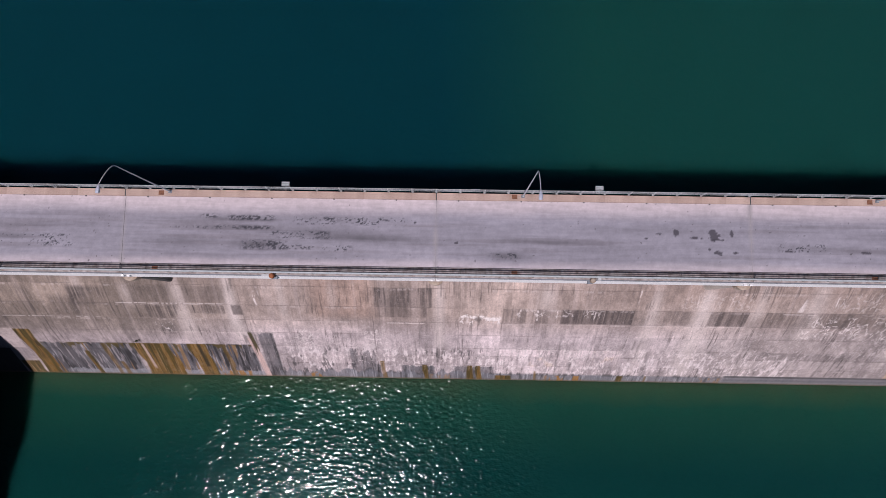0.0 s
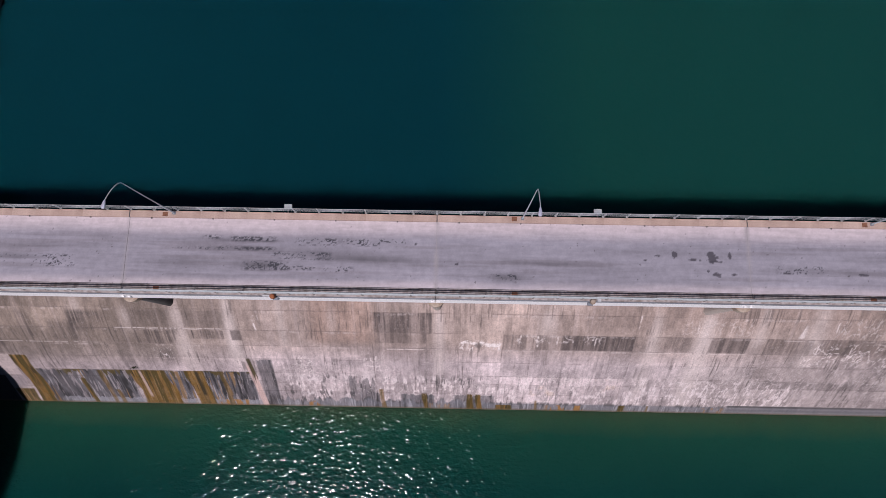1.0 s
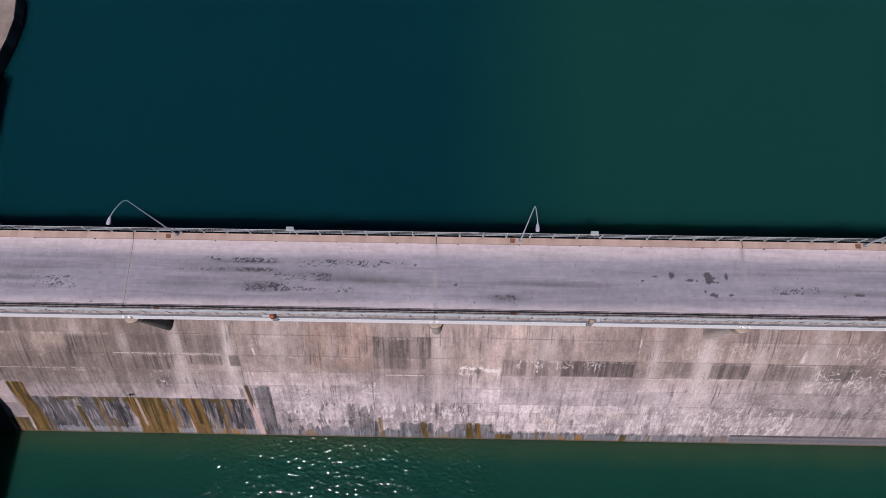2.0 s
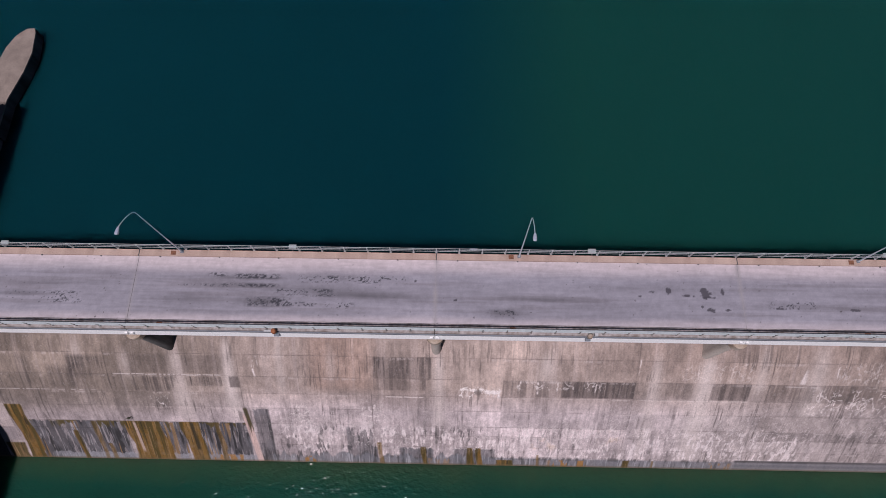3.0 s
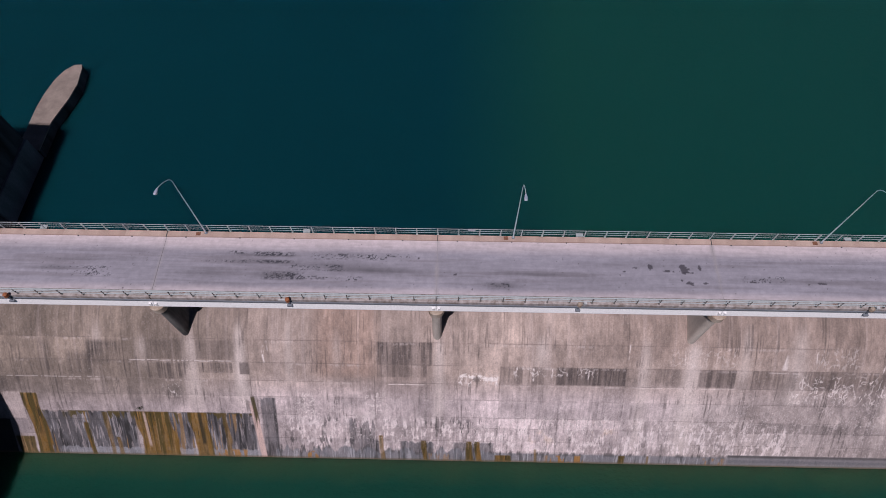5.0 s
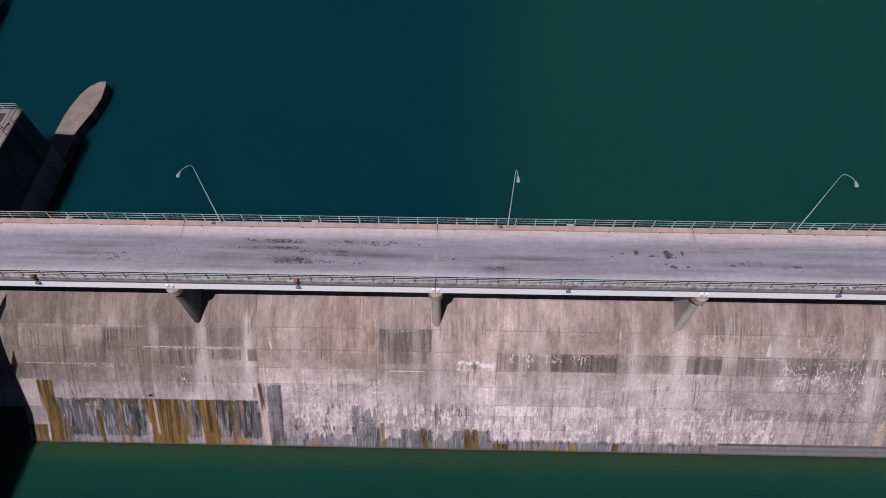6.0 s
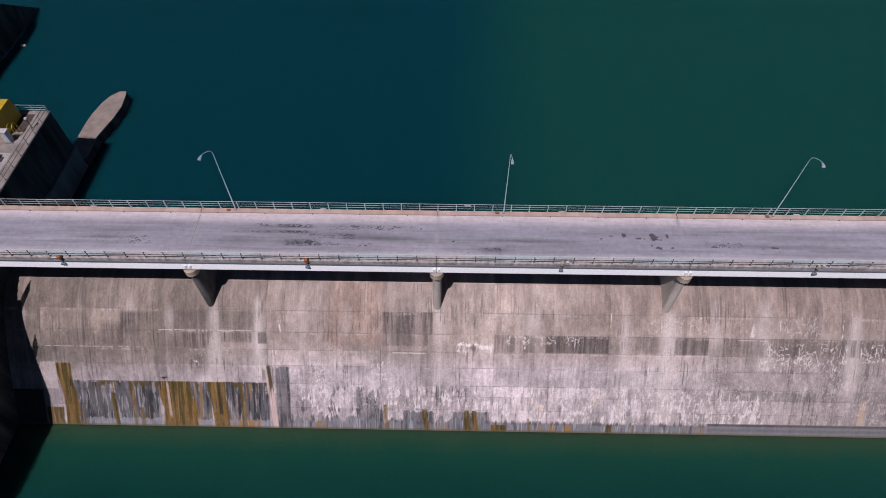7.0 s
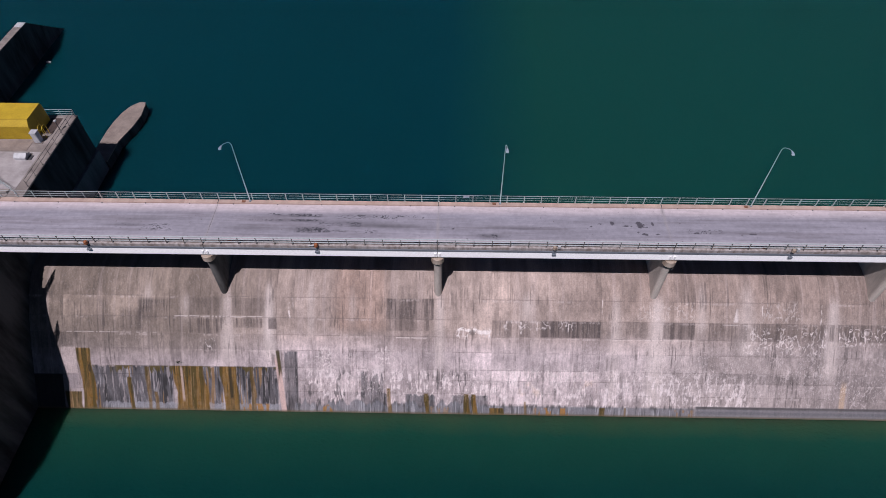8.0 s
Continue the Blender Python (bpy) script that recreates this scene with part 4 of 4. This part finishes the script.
def build_junction_boxes():
    for x in (-13.9, 14.87, -41.9, 42.9):
        b = thing("junction_box", "weathered grey junction box held out from the bridge on a bracket", "junction box", "junction boxes", at=(x, NORTH, 20.1))
        part("housing", box(B(), -0.33, 0.33, 0.70, 1.06, 0.0, 0.30, 0.02), M_TOP, b)
        part("lid", box(B(), -0.36, 0.36, 0.67, 1.09, 0.303, 0.34, 0.008), M_STEEL, b, "pale metal lid")
        bm = box(B(), -0.06, 0.06, 0.004, 0.09, 0.05, 1.2)
        box(bm, -0.05, 0.05, 0.09, 0.70, 0.10, 0.20)
        part("bracket", bm, M_EDGE, b, "blue-grey steel bracket")


def build_sign():
    sign = thing("sign_plate", "blank blue-grey metal plate clamped to the outside of the railing", "sign", at=(3.47, 4.42, WALK))
    part("plate", box(B(), -0.38, 0.38, 0.02, 0.04, 0.60, 0.98, 0.004), M_SIGN, sign)
    for x in (-0.28, 0.28):
        part("clamp", box(B(), x - 0.03, x + 0.03, -0.03, 0.018, 0.90, 0.97), M_STEEL, sign)


def build_nav_lights():
    for x, white in ((-14.4, False), (13.85, True), (-41.9, False), (41.8, True)):
        n = thing("navigation_light", "navigation light with a rust-red housing clamped to the kerb" if not white else "navigation light with a tan housing beside a white box", "navigation light", "navigation lights", at=(x, SOUTH, ROAD + 0.13))
        part("bracket", box(B(), -0.24, 0.24, -0.34, -0.08, -1.0, -0.76, 0.02), M_EDGE, n, "blue-grey steel bracket")
        part("arm", box(B(), -0.07, 0.07, -0.18, -0.004, -0.78, 0.05, 0.02), M_EDGE, n)
        bm = tube(B(), [(0, -0.1, 0.05), (0, -0.1, 0.12), (0, -0.1, 0.40), (0, -0.1, 0.48)], [0.25, 0.24, 0.22, 0.12], 10)
        part("housing", bm, M_CAP if white else M_ORANGE, n, "tan lamp housing" if white else "rust-orange lamp housing")
        if white:
            part("control_box", box(B(), 0.38, 0.70, -0.1, 0.18, 0.003, 0.42, 0.02), M_BOX, n, "white control box")
        else:
            part("cable_tray", box(B(), -0.95, -0.3, -0.12, 0.05, 0.003, 0.08, 0.01), M_BOX, n, "pale cable tray")


build_lids()
build_junction_boxes()
build_sign()
build_nav_lights()


def build_weed():
    rnd = random.Random(9)
    bm = B()
    for i in range(70):
        a, out, up = rnd.uniform(0, 2 * math.pi), rnd.uniform(0.05, 0.42), rnd.uniform(0.1, 0.55)
        foot = Vector((0.16 * math.cos(a), 0.08 * math.sin(a), 0.0))
        tip = Vector((out * math.cos(a), out * math.sin(a) - 0.1, up))
        side = Vector((-math.sin(a), math.cos(a), 0.3)) * rnd.uniform(0.025, 0.05)
        mid = (foot + tip) / 2 + Vector((0, 0, 0.08))
        bm.faces.new([bm.verts.new(p) for p in (foot, mid + side, tip, mid - side)])
    weed = tagged(new("weed", mesh_of(bm, "weed", M_WEED)), "small dark green weed rooted in a spillway joint", "plant")
    weed.location = (-34.25, -9.98, 5.24)


build_weed()


# ---- things on the gate pier ----
def build_machine_house():
    h = thing("machine_house", "yellow painted steel machine house with a chamfered roof on the pier", "machine house", at=(-57.1, 16.1, PIER_TOP))
    bm = B()
    prof = [(0.0, 0.0), (0.0, 2.2), (0.55, 3.0), (4.2, 3.0), (4.5, 2.75), (4.5, 0.0)]
    ends = [[bm.verts.new((x, y, z)) for y, z in prof] for x in (-14.0, 0.0)]
    for i in range(6):
        bm.faces.new((ends[0][i], ends[0][(i + 1) % 6], ends[1][(i + 1) % 6], ends[1][i]))
    bm.faces.new(ends[0])
    bm.faces.new(ends[1][::-1])
    bmesh.ops.recalc_face_normals(bm, faces=bm.faces)
    part("shell", bm, M_YELLOW, h)
    for i in range(22):
        part("louvre", box(B(), -13.6, -0.25, -0.035, -0.004, 0.10 + 0.094 * i, 0.155 + 0.094 * i), M_YELLOW, h)
    part("roof_trim", box(B(), -14.02, 0.04, 0.52, 4.25, 3.003, 3.06, 0.015), M_YELLOW, h)
    part("end_seam", box(B(), 0.003, 0.03, 2.1, 2.16, 0.1, 2.9), M_YELLOW, h)


def railing(points, pitch, tall, name, label, material, bars=3):
    """A pipe railing along a line of points on the pier top, with posts at even steps."""
    rail = thing(name, label, "railing", "railings on the pier", at=points[0])
    o = Vector(points[0])
    for h in [tall * (k + 1) / bars for k in range(bars)]:
        part("rail", tube(B(), [Vector(p) - o + Vector((0, 0, h)) for p in points], 0.028, 6), material, rail)
    for a, b in zip(points, points[1:]):
        a, b = Vector(a) - o, Vector(b) - o
        n = max(1, round((b - a).length / pitch))
        for i in range(n + 1):
            q = a + (b - a) * i / n
            bm = tube(B(), [q, q + Vector((0, 0, tall))], 0.03, 6)
            box(bm, q.x - 0.08, q.x + 0.08, q.y - 0.08, q.y + 0.08, q.z, q.z + 0.02)
            part("post", bm, material, rail)
    return rail


def build_pier_things():
    z = PIER_TOP
    railing([(-72.0, 21.5, z), (-53.8, 21.5, z)], 2.0, 1.1, "railing", "galvanised pipe railing along the pier's lake edge", M_STEEL)
    railing([(-53.8, 21.4, z), (-53.8, 6.6, z)], 2.1, 1.1, "railing", "dark thin pipe railing along the pier's side edge", M_DARK, 2)
    railing([(-60.5, 9.6, z), (-57.6, 7.0, z), (-54.9, 5.3, z)], 1.5, 1.1, "railing", "pale pipe railing at the steps down to the pier", M_STEEL)
    railing([(-62.0, 8.0, z), (-59.0, 6.4, z), (-56.8, 5.3, z)], 1.5, 1.1, "railing", "pale pipe railing at the steps down to the pier", M_STEEL)
    for i in range(3):
        stair = tagged(new("step", mesh_of(box(B(), -1.2, 1.2, 0, 0.3, 0, 0.07, 0.01), "step", M_TOP)), "low concrete step between pier top and sidewalk", "step", "steps to the pier")
        stair.location = (-57.0, 5.08 + 0.3 * i, z + 0.001 + 0.0 * i)
        stair.scale.z = (3 - i) * 1.9
    cab = thing("control_cabinet", "pale blue-grey steel control cabinet standing on the pier", "cabinet", at=(-56.4, 15.6, z))
    part("body", box(B(), -0.42, 0.42, -0.4, 0.4, 0.08, 1.75, 0.03), M_SIGN, cab)
    part("plinth", box(B(), -0.6, 0.6, -0.5, 0.5, 0.0, 0.078), M_TOP, cab, "concrete plinth")
    part("door", box(B(), -0.37, 0.37, -0.43, -0.403, 0.15, 1.65, 0.01), M_BOX, cab)
    part("roof", box(B(), -0.48, 0.48, -0.46, 0.46, 1.752, 1.80, 0.015), M_BOX, cab)
    hatch = thing("hatch", "pale sheet-metal hatch with a pitched lid on the pier", "hatch", at=(-57.1, 12.2, z))
    part("curb", box(B(), -0.75, 0.75, -0.6, 0.6, 0.0, 0.45, 0.02), M_BOX, hatch)
    bm = B()
    prof = [(-0.7, 0.453), (0.0, 0.85), (0.7, 0.453)]
    ends = [[bm.verts.new((x, y, q)) for y, q in prof] for x in (-0.85, 0.85)]
    for i in range(3):
        bm.faces.new((ends[0][i], ends[0][(i + 1) % 3], ends[1][(i + 1) % 3], ends[1][i]))
    bm.faces.new(ends[0])
    bm.faces.new(ends[1][::-1])
    bmesh.ops.recalc_face_normals(bm, faces=bm.faces)
    part("lid", bm, M_BOX, hatch)
    part("opening", box(B(), 0.752, 1.35, -0.45, 0.40, 0.002, 0.10, 0.01), M_DARK, hatch, "dark open shaft beside the lid")
    pad = tagged(new("floor_slab", mesh_of(box(B(), -74, -57.3, 13.6, 15.9, 0.002, 0.05, 0.01), "floor_slab", M_CUT)), "tan concrete strip in front of the yellow machine house", "slab")
    pad.location.z = z
    pad = tagged(new("floor_slab", mesh_of(box(B(), -74, -55.2, 5.9, 13.4, 0.002, 0.03, 0.005), "floor_slab", M_DECK)), "pale trodden concrete paving on the pier", "slab")
    pad.location.z = z
    # brown plate added to widen the machine house's shade on the floor
    plate = tagged(new("floor_shade_plate", mesh_of(box(B(), -57.05, -55.35, 17.4, 20.9, 0.002, 0.02, 0.004), "floor_shade_plate", M_BROWN)), "dark rust-brown floor plate widening the machine house's shade", "floor plate")
    plate.location.z = z
    frame_y = thing("ladder", "yellow steel ladder hoops beside the machine house", "ladder", at=(-56.0, 16.4, z + 0.002))
    for x in (-0.3, 0.3):
        part("stile", tube(B(), [(x, 0, 0), (x, 0, 1.5), (x, 0.3, 1.75), (x, 0.7, 1.75), (x, 1.0, 1.5), (x, 1.0, 0)], 0.04, 6), M_YELLOW, frame_y)
    for q in (0.35, 0.7, 1.05, 1.4):
        part("rung", tube(B(), [(-0.3, 0, q), (0.3, 0, q)], 0.025, 6), M_YELLOW, frame_y)
    post = thing("lamp_post", "short dark post light at the pier edge", "post light", at=(-54.6, 18.2, z))
    part("stem", tube(B(), [(0, 0, 0), (0, 0, 1.5)], 0.05, 6), M_DARK, post)
    part("lamp", box(B(), -0.18, 0.18, -0.18, 0.18, 1.5, 1.75, 0.04), M_BOX, post)
    buoy = thing("buoy", "small white float lying on the lake", "buoy", at=(-76.7, 51.8, LAKE - 0.1))
    part("body", tube(B(), [(-0.45, 0, 0.1), (-0.35, 0, 0.1), (0.35, 0, 0.1), (0.45, 0, 0.1)], [0.12, 0.26, 0.26, 0.12], 10), M_BOX, buoy)


def build_hoist(y0, y1, foot, top):
    """A lattice mast on the downstream wall, known by the shade that it throws on the spillway."""
    mast = thing("hoist_mast", "dark steel lattice hoist mast on the downstream wall", "hoist", "hoist masts", at=(PIER_X, 0, foot))
    tall = top - foot
    for y in (y0, y1):
        for x in (-1.55, -0.12):
            part("upright", box(B(), x - 0.05, x + 0.05, y - 0.05, y + 0.05, 0.003, tall), M_DARK, mast)
    n = max(3, round(tall / 0.75))
    for i in range(n):
        q, r = tall * i / n, tall * (i + 1) / n
        part("brace", tube(B(), [(-0.12, y0, q + 0.06), (-0.12, y1, r)], 0.035, 5), M_DARK, mast)
        part("brace", tube(B(), [(-0.12, y1, q + 0.06), (-0.12, y0, r)], 0.035, 5), M_DARK, mast)
        part("tie", box(B(), -0.15, -0.09, y0, y1, r - 0.05, r), M_DARK, mast)


build_machine_house()
build_pier_things()
build_hoist(-9.9, -8.6, 23.0, 29.6)
build_hoist(-17.2, -15.7, 24.5, 29.2)


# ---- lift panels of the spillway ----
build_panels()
